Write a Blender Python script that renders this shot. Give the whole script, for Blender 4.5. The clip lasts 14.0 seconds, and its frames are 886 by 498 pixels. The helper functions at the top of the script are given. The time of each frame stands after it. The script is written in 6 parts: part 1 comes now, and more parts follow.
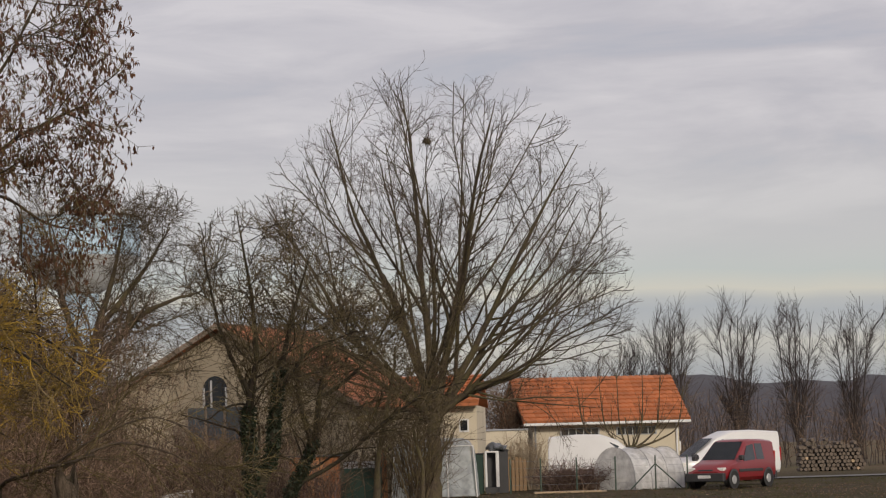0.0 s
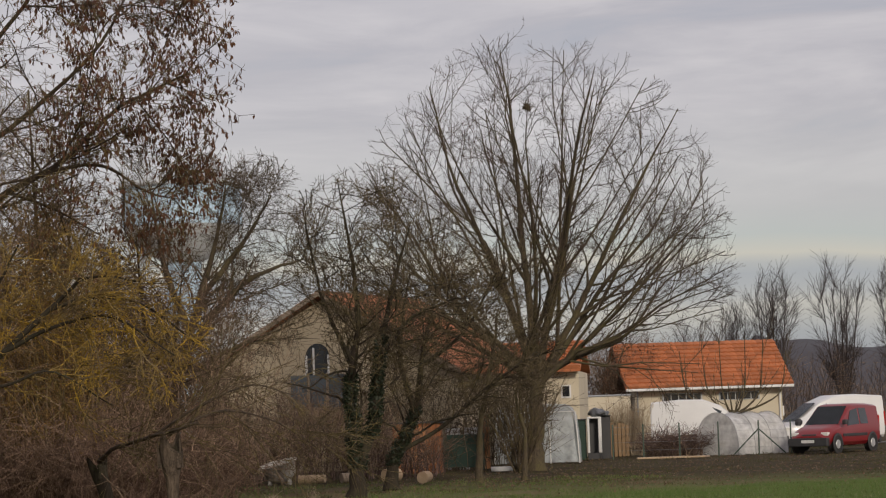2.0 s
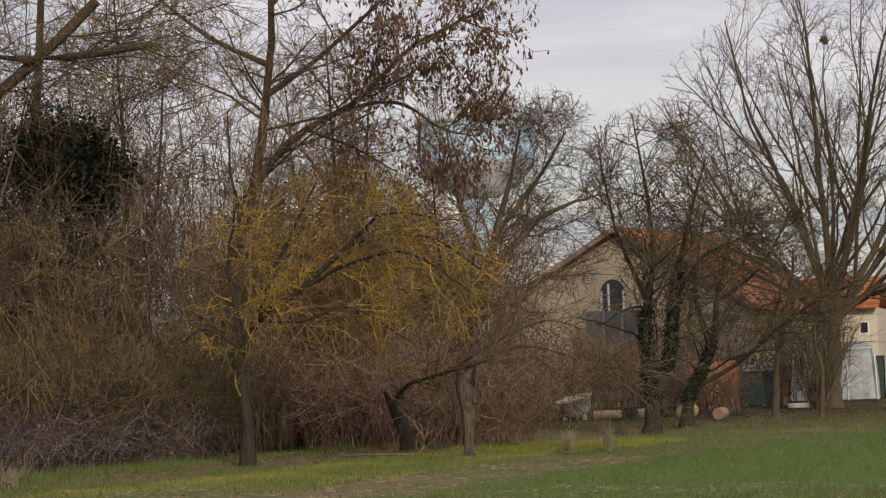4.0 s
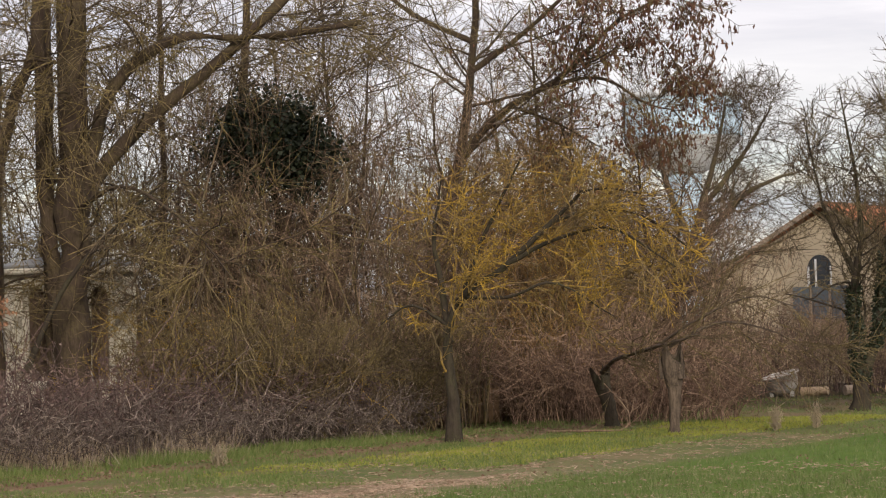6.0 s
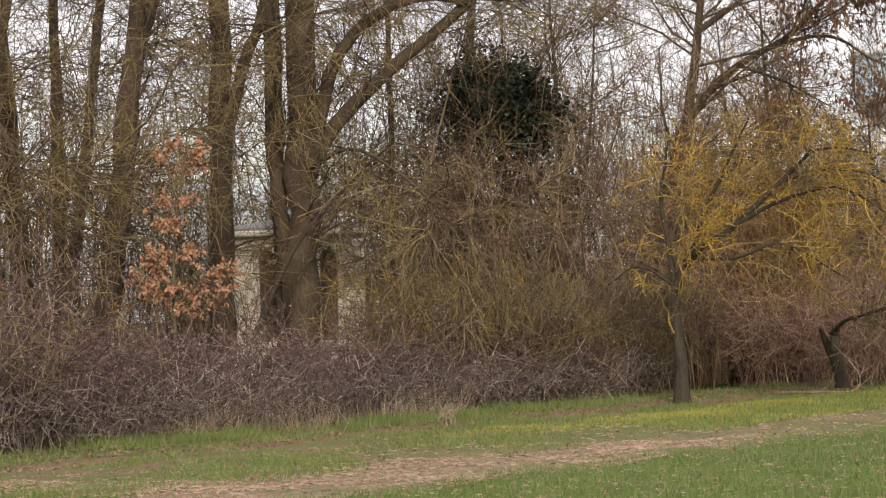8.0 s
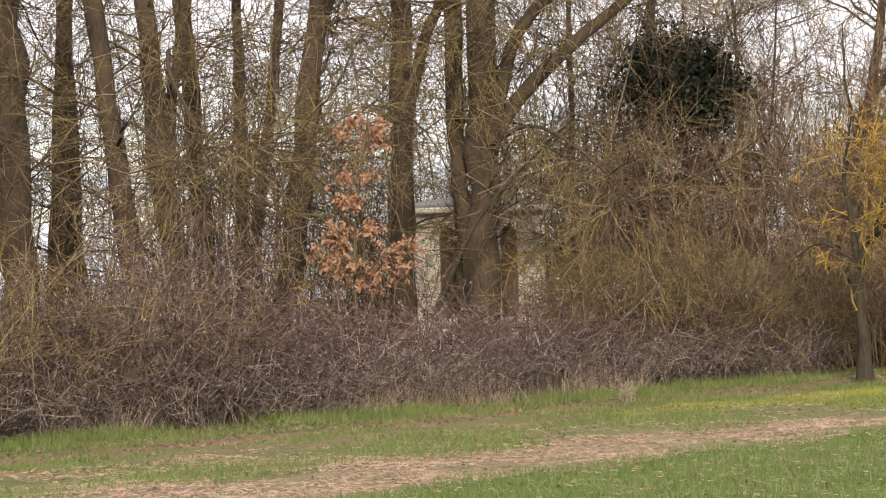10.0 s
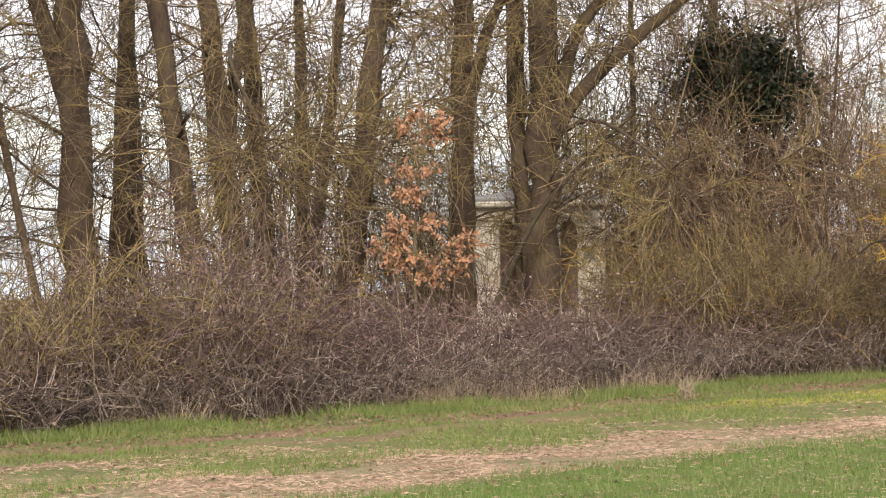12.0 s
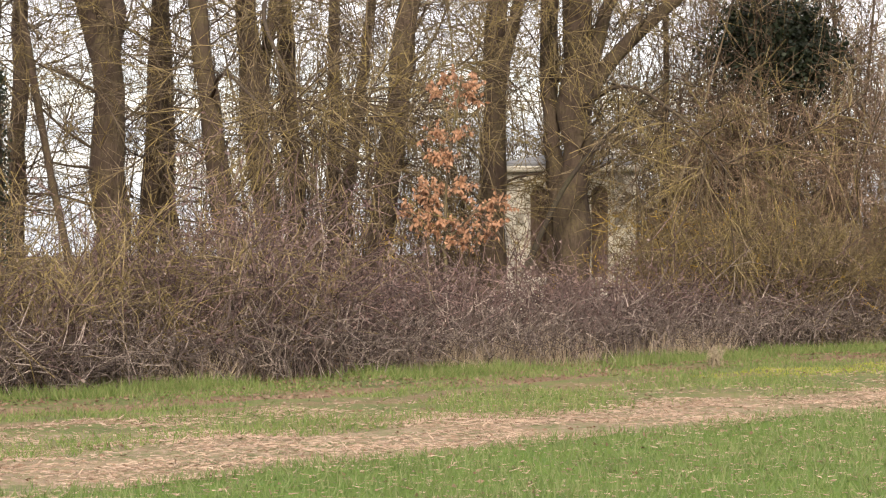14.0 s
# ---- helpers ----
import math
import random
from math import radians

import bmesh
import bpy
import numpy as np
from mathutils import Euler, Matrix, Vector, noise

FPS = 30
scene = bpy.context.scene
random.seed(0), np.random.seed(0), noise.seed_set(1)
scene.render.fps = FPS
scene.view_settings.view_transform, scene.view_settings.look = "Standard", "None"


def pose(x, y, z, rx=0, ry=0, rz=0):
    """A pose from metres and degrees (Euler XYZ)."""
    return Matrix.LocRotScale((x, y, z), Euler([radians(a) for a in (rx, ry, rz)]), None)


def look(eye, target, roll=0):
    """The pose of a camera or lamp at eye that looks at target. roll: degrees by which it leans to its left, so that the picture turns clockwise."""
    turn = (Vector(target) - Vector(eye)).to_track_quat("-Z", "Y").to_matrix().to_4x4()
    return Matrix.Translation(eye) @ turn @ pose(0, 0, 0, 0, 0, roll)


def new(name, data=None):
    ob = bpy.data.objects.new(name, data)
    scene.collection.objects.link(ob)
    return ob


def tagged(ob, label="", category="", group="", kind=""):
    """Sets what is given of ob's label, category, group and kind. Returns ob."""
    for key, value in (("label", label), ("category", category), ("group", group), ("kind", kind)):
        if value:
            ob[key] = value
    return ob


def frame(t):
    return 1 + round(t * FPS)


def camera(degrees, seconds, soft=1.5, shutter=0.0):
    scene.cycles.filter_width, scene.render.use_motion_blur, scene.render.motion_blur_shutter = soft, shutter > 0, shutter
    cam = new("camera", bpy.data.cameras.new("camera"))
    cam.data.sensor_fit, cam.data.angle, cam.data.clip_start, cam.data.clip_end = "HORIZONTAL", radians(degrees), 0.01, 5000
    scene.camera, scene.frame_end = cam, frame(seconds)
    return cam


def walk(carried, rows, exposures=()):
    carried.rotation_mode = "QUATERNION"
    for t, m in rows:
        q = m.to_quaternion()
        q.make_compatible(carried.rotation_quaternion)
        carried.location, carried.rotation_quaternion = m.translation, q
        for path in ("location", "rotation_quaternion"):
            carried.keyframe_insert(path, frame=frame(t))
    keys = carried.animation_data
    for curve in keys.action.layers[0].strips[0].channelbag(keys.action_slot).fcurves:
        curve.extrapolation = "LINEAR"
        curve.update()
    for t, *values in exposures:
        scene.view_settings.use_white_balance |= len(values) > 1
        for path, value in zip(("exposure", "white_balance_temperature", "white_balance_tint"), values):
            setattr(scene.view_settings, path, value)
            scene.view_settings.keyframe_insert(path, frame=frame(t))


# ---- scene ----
# camera: a hand-held pan from one standing point at the field's edge
EYE = 1.7
cam = camera(19.6, 14.0, soft=1.2)
# seconds, yaw to the left, pitch up, lean to the right (degrees)
ROWS = [
    (0.0, 0.0, 4.45, 1.6), (0.5, 0.476, 4.155, 1.731), (1.0, 0.847, 3.984, 1.809), (1.5, 1.167, 3.783, 1.906),
    (2.0, 2.279, 3.768, 1.888), (2.5, 3.676, 3.628, 1.783), (3.0, 4.705, 3.071, 1.714), (3.5, 6.295, 2.719, 1.766),
    (4.0, 8.909, 2.539, 1.683), (4.2, 9.481, 2.496, 1.727), (6.3, 14.269, 2.08, 1.632), (6.5, 14.836, 2.05, 1.597),
    (7.0, 16.362, 1.795, 1.642), (7.5, 17.387, 1.749, 1.7), (8.0, 18.593, 1.424, 1.746), (8.5, 19.624, 1.185, 1.765),
    (9.0, 20.869, 1.085, 1.731), (9.2, 21.306, 1.073, 1.718), (11.3, 23.678, 1.037, 1.308), (11.5, 23.733, 1.063, 1.23),
    (12.0, 23.974, 0.918, 1.138), (12.5, 24.792, 0.409, 0.795), (13.0, 25.528, 0.101, 0.309), (13.5, 25.754, 0.12, 0.161),
    (14.0, 24.661, 0.107, 0.209),
]
EXPOSURES = [(0.0, -0.34), (2.0, -0.42), (3.0, -0.34), (4.2, -0.05), (6.5, 0.45), (9.0, 0.9), (12.0, 1.2), (14.0, 1.3)]
walk(cam, [(t, pose(0, 0, EYE, 0, 0, yaw) @ pose(0, 0, 0, 90 + pitch) @ pose(0, 0, 0, 0, 0, -lean)) for t, yaw, pitch, lean in ROWS], EXPOSURES)

# ---------------------------------------------------------------- sky and sun
SUN_EL, SUN_AZ = 23.0, 157.0  # degrees; azimuth clockwise from the way ahead (+y)
world = bpy.data.worlds.new("sky")
scene.world = world
world.use_nodes = True
wn, wl = world.node_tree.nodes, world.node_tree.links
wn.clear()


def wnode(kind, **values):
    n = wn.new(kind)
    for k, v in values.items():
        n.inputs[k].default_value = v
    return n


sky = wn.new("ShaderNodeTexSky")
sky.sky_type, sky.sun_disc = "NISHITA", False
sky.sun_elevation, sky.sun_rotation = radians(SUN_EL), radians(SUN_AZ)
coord = wn.new("ShaderNodeTexCoord")
stretch = wn.new("ShaderNodeMapping")
stretch.inputs["Scale"].default_value = (1.0, 1.0, 5.0)
stretch.inputs["Rotation"].default_value = (0.0, 0.06, 0.4)
wl.new(coord.outputs["Generated"], stretch.inputs["Vector"])
clouds = wnode("ShaderNodeTexNoise", Scale=9.0, Detail=7.0, Roughness=0.56, Distortion=0.5)
wl.new(stretch.outputs["Vector"], clouds.inputs["Vector"])
cloud_ramp = wn.new("ShaderNodeValToRGB")
cr = cloud_ramp.color_ramp
cr.elements[0].position, cr.elements[0].color = 0.28, (0.545, 0.525, 0.585, 1)
cr.elements[1].position, cr.elements[1].color = 0.66, (0.83, 0.755, 0.765, 1)
e = cr.elements.new(0.46)
e.color = (0.66, 0.60, 0.63, 1)
wl.new(clouds.outputs["Fac"], cloud_ramp.inputs["Fac"])
# layered cloud banks low over the horizon
split = wn.new("ShaderNodeSeparateXYZ")
wl.new(coord.outputs["Generated"], split.inputs[0])
wob = wnode("ShaderNodeTexNoise", Scale=9.0, Detail=3.0)
wl.new(coord.outputs["Generated"], wob.inputs["Vector"])
wadd = wn.new("ShaderNodeMath")
wadd.operation, wadd.inputs[1].default_value = "MULTIPLY_ADD", 0.018
wl.new(wob.outputs["Fac"], wadd.inputs[0])
wl.new(split.outputs["Z"], wadd.inputs[2])
low = wn.new("ShaderNodeValToRGB")
lr = low.color_ramp
lr.elements[0].position, lr.elements[0].color = 0.0, (0.40, 0.43, 0.50, 1)
lr.elements[1].position, lr.elements[1].color = 0.088, (0.67, 0.635, 0.64, 1)
for pos, col in ((0.034, (0.42, 0.44, 0.50, 1)), (0.046, (0.66, 0.62, 0.58, 1)), (0.052, (0.50, 0.50, 0.54, 1)),
                 (0.061, (0.46, 0.47, 0.53, 1)), (0.066, (0.74, 0.68, 0.60, 1)), (0.074, (0.62, 0.63, 0.62, 1))):
    lr.elements.new(pos).color = col
wl.new(wadd.outputs[0], low.inputs["Fac"])
near_horizon = wn.new("ShaderNodeMapRange")
near_horizon.inputs["From Min"].default_value, near_horizon.inputs["From Max"].default_value = 0.065, 0.12
wl.new(split.outputs["Z"], near_horizon.inputs["Value"])
mixed = wn.new("ShaderNodeMix")
mixed.data_type = "RGBA"
wl.new(near_horizon.outputs["Result"], mixed.inputs["Factor"])
wl.new(low.outputs["Color"], mixed.inputs[6])
wl.new(cloud_ramp.outputs["Color"], mixed.inputs[7])
bg_cloud, bg_sky, both = wnode("ShaderNodeBackground", Strength=0.86), wnode("ShaderNodeBackground", Strength=0.022), wn.new("ShaderNodeAddShader")
wl.new(mixed.outputs[2], bg_cloud.inputs["Color"])
wl.new(sky.outputs["Color"], bg_sky.inputs["Color"])
wl.new(bg_cloud.outputs[0], both.inputs[0])
wl.new(bg_sky.outputs[0], both.inputs[1])
wl.new(both.outputs[0], wn.new("ShaderNodeOutputWorld").inputs["Surface"])

sun = new("sun", bpy.data.lights.new("sun", "SUN"))
sun.data.energy, sun.data.angle, sun.data.color = 2.6, radians(8), (1.0, 0.88, 0.73)
a, el = radians(SUN_AZ), radians(SUN_EL)
sun.matrix_world = look((0, 0, 0), (-math.sin(a) * math.cos(el), -math.cos(a) * math.cos(el), -math.sin(el)))

# ---------------------------------------------------------------- materials
def material(name):
    m = bpy.data.materials.new(name)
    m.use_nodes = True
    t = m.node_tree
    return m, t.nodes, t.links, t.nodes["Principled BSDF"]


def link_noise(nodes, links, vec, scale, detail=4.0, rough=0.55):
    n = nodes.new("ShaderNodeTexNoise")
    n.inputs["Scale"].default_value, n.inputs["Detail"].default_value, n.inputs["Roughness"].default_value = scale, detail, rough
    links.new(vec, n.inputs["Vector"])
    return n.outputs["Fac"]


def ramp(nodes, links, fac, lo, hi):
    r = nodes.new("ShaderNodeMapRange")
    r.inputs["From Min"].default_value, r.inputs["From Max"].default_value = lo, hi
    links.new(fac, r.inputs["Value"])
    return r.outputs["Result"]


def mix(nodes, links, fac, a, b, mode="MIX"):
    n = nodes.new("ShaderNodeMix")
    n.data_type, n.blend_type = "RGBA", mode
    for k, v in ((0, fac), (6, a), (7, b)):
        if isinstance(v, bpy.types.NodeSocket):
            links.new(v, n.inputs[k])
        else:
            n.inputs[k].default_value = v if k == 0 else (*v, 1)
    return n.outputs[2]


def calc(nodes, links, op, a, b=0.0, c=0.0):
    n = nodes.new("ShaderNodeMath")
    n.operation = op
    for k, v in enumerate((a, b, c)):
        if isinstance(v, bpy.types.NodeSocket):
            links.new(v, n.inputs[k])
        else:
            n.inputs[k].default_value = v
    return n.outputs[0]


def surface(name, a, b, scale=3.0, rough=0.8, bump=0.15, fine=40.0, metal=0.0, stain=None, stain_amount=0.3, stretch=(1, 1, 1), vary=0.0, coat=0.0):
    """Two colours mixed by coarse noise, a fine grain, optional stains, and relief."""
    m, nodes, links, p = material(name)
    tc = nodes.new("ShaderNodeTexCoord")
    mp = nodes.new("ShaderNodeMapping")
    mp.inputs["Scale"].default_value = stretch
    links.new(tc.outputs["Object"], mp.inputs["Vector"])
    v = mp.outputs["Vector"]
    n1, n2 = link_noise(nodes, links, v, scale), link_noise(nodes, links, v, fine, 3.0)
    col = mix(nodes, links, ramp(nodes, links, n1, 0.3, 0.7), a, b)
    g = ramp(nodes, links, n2, 0.2, 0.8)
    dark = tuple(x * 0.72 for x in a)
    col = mix(nodes, links, calc(nodes, links, "MULTIPLY", g, 0.4), col, dark)
    if stain:
        n3 = link_noise(nodes, links, v, scale * 0.45, 6.0, 0.65)
        col = mix(nodes, links, calc(nodes, links, "MULTIPLY", ramp(nodes, links, n3, 0.5, 0.68), stain_amount), col, stain)
    if vary:
        oi = nodes.new("ShaderNodeObjectInfo")
        hv = nodes.new("ShaderNodeHueSaturation")
        links.new(calc(nodes, links, "MULTIPLY_ADD", oi.outputs["Random"], 2 * vary, 1 - vary), hv.inputs["Value"])
        links.new(col, hv.inputs["Color"])
        col = hv.outputs[0]
    links.new(col, p.inputs["Base Color"])
    p.inputs["Roughness"].default_value, p.inputs["Metallic"].default_value, p.inputs["Coat Weight"].default_value = rough, metal, coat
    if bump:
        b_ = nodes.new("ShaderNodeBump")
        b_.inputs["Strength"].default_value, b_.inputs["Distance"].default_value = bump, 0.02
        links.new(n2, b_.inputs["Height"])
        links.new(b_.outputs[0], p.inputs["Normal"])
    return m


def bark(name, a, b, lichen=None, amount=0.0, thick=True, size=2.2):
    """Bark with upright furrows and patches of lichen; every branch a little different."""
    m, nodes, links, p = material(name)
    tc, geo = nodes.new("ShaderNodeTexCoord"), nodes.new("ShaderNodeNewGeometry")
    mp = nodes.new("ShaderNodeMapping")
    mp.inputs["Scale"].default_value = (1, 1, 0.22)
    links.new(tc.outputs["Object"], mp.inputs["Vector"])
    furrow = link_noise(nodes, links, mp.outputs["Vector"], 26.0, 4.0, 0.65)
    patch = link_noise(nodes, links, tc.outputs["Object"], size, 5.0, 0.6)
    col = mix(nodes, links, calc(nodes, links, "POWER", geo.outputs["Random Per Island"], 1.7), a, b)
    col = mix(nodes, links, calc(nodes, links, "MULTIPLY", ramp(nodes, links, furrow, 0.42, 0.62), 0.75), col, tuple(x * 0.38 for x in a))
    broad = link_noise(nodes, links, tc.outputs["Object"], 0.7, 3.0)
    col = mix(nodes, links, calc(nodes, links, "MULTIPLY", ramp(nodes, links, broad, 0.4, 0.65), 0.6), col, tuple(x * y for x, y in zip(a, (0.75, 0.72, 0.78))))
    if lichen:
        fac = calc(nodes, links, "MULTIPLY", ramp(nodes, links, patch, 0.40, 0.62), amount)
        speck = ramp(nodes, links, link_noise(nodes, links, tc.outputs["Object"], 30.0, 2.0), 0.35, 0.6)
        col = mix(nodes, links, calc(nodes, links, "MULTIPLY", fac, speck), col, lichen)
    links.new(col, p.inputs["Base Color"])
    p.inputs["Roughness"].default_value = 0.92
    p.inputs["Specular IOR Level"].default_value = 0.25
    if thick:
        b_ = nodes.new("ShaderNodeBump")
        b_.inputs["Strength"].default_value, b_.inputs["Distance"].default_value = 0.9, 0.03
        links.new(furrow, b_.inputs["Height"])
        links.new(b_.outputs[0], p.inputs["Normal"])
    return m


def leafy(name, a, b, c, rough=0.75, trans=0.25):
    """Leaves: three tints picked leaf by leaf, a little light through them."""
    m, nodes, links, p = material(name)
    geo, tc = nodes.new("ShaderNodeNewGeometry"), nodes.new("ShaderNodeTexCoord")
    r = geo.outputs["Random Per Island"]
    col = mix(nodes, links, ramp(nodes, links, r, 0.0, 0.5), a, b)
    col = mix(nodes, links, ramp(nodes, links, r, 0.6, 1.0), col, c)
    patch = link_noise(nodes, links, tc.outputs["Object"], 0.9, 3.0)
    col = mix(nodes, links, calc(nodes, links, "MULTIPLY", ramp(nodes, links, patch, 0.45, 0.7), 0.35), col, tuple(x * 0.6 for x in a))
    links.new(col, p.inputs["Base Color"])
    p.inputs["Roughness"].default_value = rough
    p.inputs["Specular IOR Level"].default_value = 0.3
    tr, ad = nodes.new("ShaderNodeBsdfTranslucent"), nodes.new("ShaderNodeMixShader")
    links.new(col, tr.inputs["Color"])
    ad.inputs[0].default_value = trans
    links.new(p.outputs[0], ad.inputs[1])
    links.new(tr.outputs[0], ad.inputs[2])
    links.new(ad.outputs[0], nodes["Material Output"].inputs["Surface"])
    return m


# ---------------------------------------------------------------- mesh tools
def mesh_of(name, verts, faces, size=0, smooth=False):
    """A mesh from arrays; faces (n, size) all with the same number of corners."""
    me = bpy.data.meshes.new(name)
    verts, faces = np.asarray(verts, np.float32), np.asarray(faces, np.int32)
    n, k = faces.shape
    me.vertices.add(len(verts))
    me.vertices.foreach_set("co", verts.ravel())
    me.loops.add(n * k)
    me.loops.foreach_set("vertex_index", faces.ravel())
    me.polygons.add(n)
    me.polygons.foreach_set("loop_start", np.arange(0, n * k, k, dtype=np.int32))
    if smooth:
        me.polygons.foreach_set("use_smooth", np.ones(n, bool))
    me.update(calc_edges=True)
    return me


def hang(name, me, mat, parent=None, label=""):
    """Links mesh data as one object under a thing or a part."""
    me.materials.append(mat)
    ob = new(name, me)
    if parent:
        ob.parent = parent
    if label:
        ob["label"] = label
    return ob


def part(name, bm, mat, parent=None, label=""):
    me = bpy.data.meshes.new(name)
    bm.normal_update()
    bm.to_mesh(me)
    bm.free()
    return hang(name, me, mat, parent, label)


def thing(name, label, category, m=None, group="", kind=""):
    ob = new(name)
    ob.empty_display_size = 0.3
    if m:
        ob.matrix_world = m
    return tagged(ob, label, category, group, kind)


def box(bm, x0, x1, y0, y1, z0, z1, bevel=0.0):
    r = bmesh.ops.create_cube(bm, size=1, matrix=Matrix.LocRotScale(((x0 + x1) / 2, (y0 + y1) / 2, (z0 + z1) / 2), None, (x1 - x0, y1 - y0, z1 - z0)))
    if bevel:
        ed = {e for v in r["verts"] for e in v.link_edges}
        bmesh.ops.bevel(bm, geom=list(ed), offset=bevel, segments=1, affect="EDGES")
    return bm


def boxed(x0, x1, y0, y1, z0, z1, bevel=0.0):
    return box(bmesh.new(), x0, x1, y0, y1, z0, z1, bevel)


def prism(outline, y0, y1):
    """An upright outline in x, z, extruded along y."""
    bm = bmesh.new()
    vs = [bm.verts.new((x, y0, z)) for x, z in outline]
    f = bm.faces.new(vs)
    r = bmesh.ops.extrude_face_region(bm, geom=[f])
    bmesh.ops.translate(bm, verts=[v for v in r["geom"] if isinstance(v, bmesh.types.BMVert)], vec=(0, y1 - y0, 0))
    bmesh.ops.recalc_face_normals(bm, faces=bm.faces)
    return bm


def rod(bm, a, b, r, sides=8, r2=None):
    a, b = Vector(a), Vector(b)
    m = Matrix.Translation((a + b) / 2) @ (b - a).to_track_quat("Z", "Y").to_matrix().to_4x4()
    bmesh.ops.create_cone(bm, cap_ends=True, segments=sides, radius1=r, radius2=r if r2 is None else r2, depth=(b - a).length, matrix=m)
    return bm


# ---------------------------------------------------------------- growing things
def unit(v):
    return v / np.maximum(np.linalg.norm(v, axis=-1, keepdims=True), 1e-9)


def smooth_line(points, k):
    """k points along a soft curve through the given ones."""
    p = np.array(points, float)
    q = np.vstack([2 * p[0] - p[1], p, 2 * p[-1] - p[-2]])
    t = np.linspace(0, len(p) - 1 - 1e-6, k)
    i = t.astype(int)
    f = (t - i)[:, None]
    a, b, c, d = q[i], q[i + 1], q[i + 2], q[i + 3]
    return 0.5 * (2 * b + (c - a) * f + (2 * a - 5 * b + 4 * c - d) * f ** 2 + (3 * b - a - 3 * c + d) * f ** 3)


def tubes(paths, r0, r1, sides, knots=None):
    """Verts and quads of tapered tubes along paths (n, k, 3)."""
    n, k, _ = paths.shape
    t = unit(np.gradient(paths, axis=1))
    ref = np.where(np.abs(t[:, :1, 2:3]) > 0.8, np.array([1.0, 0.13, 0.0]), np.array([0.0, 0.1, 1.0]))
    u = unit(np.cross(t, np.broadcast_to(ref, t.shape)))
    v = np.cross(t, u)
    s = np.linspace(0, 1, k)[None, :]
    rad = r0[:, None] * (1 - s) + r1[:, None] * s
    if knots is not None:
        rad = rad * knots
    ang = np.arange(sides) * 2 * math.pi / sides
    ring = u[:, :, None] * np.cos(ang)[:, None] + v[:, :, None] * np.sin(ang)[:, None]
    verts = (paths[:, :, None] + ring * rad[:, :, None, None]).reshape(-1, 3)
    base = (np.arange(n)[:, None, None] * k + np.arange(k - 1)[None, :, None]) * sides
    j, j2 = np.arange(sides), (np.arange(sides) + 1) % sides
    quads = np.stack([base + j, base + j2, base + sides + j2, base + sides + j], -1).reshape(-1, 4)
    return verts, quads


def sprout(rng, paths, r0, r1, per_m, length, angle=(30, 60), span=(0.25, 1.0), k=4, wiggle=0.12, pull=(0, 0, 0.1), ratio=0.55, rmin=0.004,
           tip=0.4, hull=None, fill=(0.7, 1.0), cap=None, flat=0.0):
    """Side branches along the given ones. length: (low, high) as part of the parent's, or metres if negative."""
    n, kp, _ = paths.shape
    plen = np.linalg.norm(np.diff(paths, axis=1), axis=2).sum(1)
    want = plen * per_m * (span[1] - span[0])
    num = np.floor(want + rng.random(n)).astype(int)
    par = np.repeat(np.arange(n), num)
    if cap and len(par) > cap:
        par = rng.choice(par, cap, replace=False)
    m = len(par)
    s = rng.uniform(span[0], span[1], m)
    x = s * (kp - 1) * 0.9999
    i = x.astype(int)
    f = (x - i)[:, None]
    pos = paths[par, i] * (1 - f) + paths[par, i + 1] * f
    tan = unit(paths[par, i + 1] - paths[par, i])
    side = rng.normal(size=(m, 3))
    side[:, 1] *= 1 - flat
    side = unit(side - tan * (side * tan).sum(1, keepdims=True))
    an = np.radians(rng.uniform(angle[0], angle[1], m))[:, None]
    d = tan * np.cos(an) + side * np.sin(an)
    ln = rng.uniform(abs(length[0]), abs(length[1]), m) * (1 if length[0] < 0 else plen[par] * (1.15 - 0.75 * s))
    if hull is not None:
        c, r = np.array(hull[0]), np.array(hull[1])
        o, w = (pos - c) / r, d / r
        A, B, C = (w * w).sum(1), (o * w).sum(1), (o * o).sum(1) - 1
        out = (-B + np.sqrt(np.maximum(B * B - A * C, 0))) / A
        ln = np.minimum(ln, np.maximum(out, 0.08) * rng.uniform(fill[0], fill[1], m))
    step = (ln / (k - 1))[:, None]
    pts = [pos]
    for _ in range(k - 1):
        d = unit(d + rng.normal(size=(m, 3)) * wiggle + np.array(pull))
        pos = pos + d * step
        pts.append(pos)
    pr = r0[par] * (1 - s) + r1[par] * s
    c0 = np.maximum(pr * ratio * rng.uniform(0.7, 1.0, m), rmin)
    return np.stack(pts, 1), c0, np.maximum(c0 * tip, rmin * 0.7)


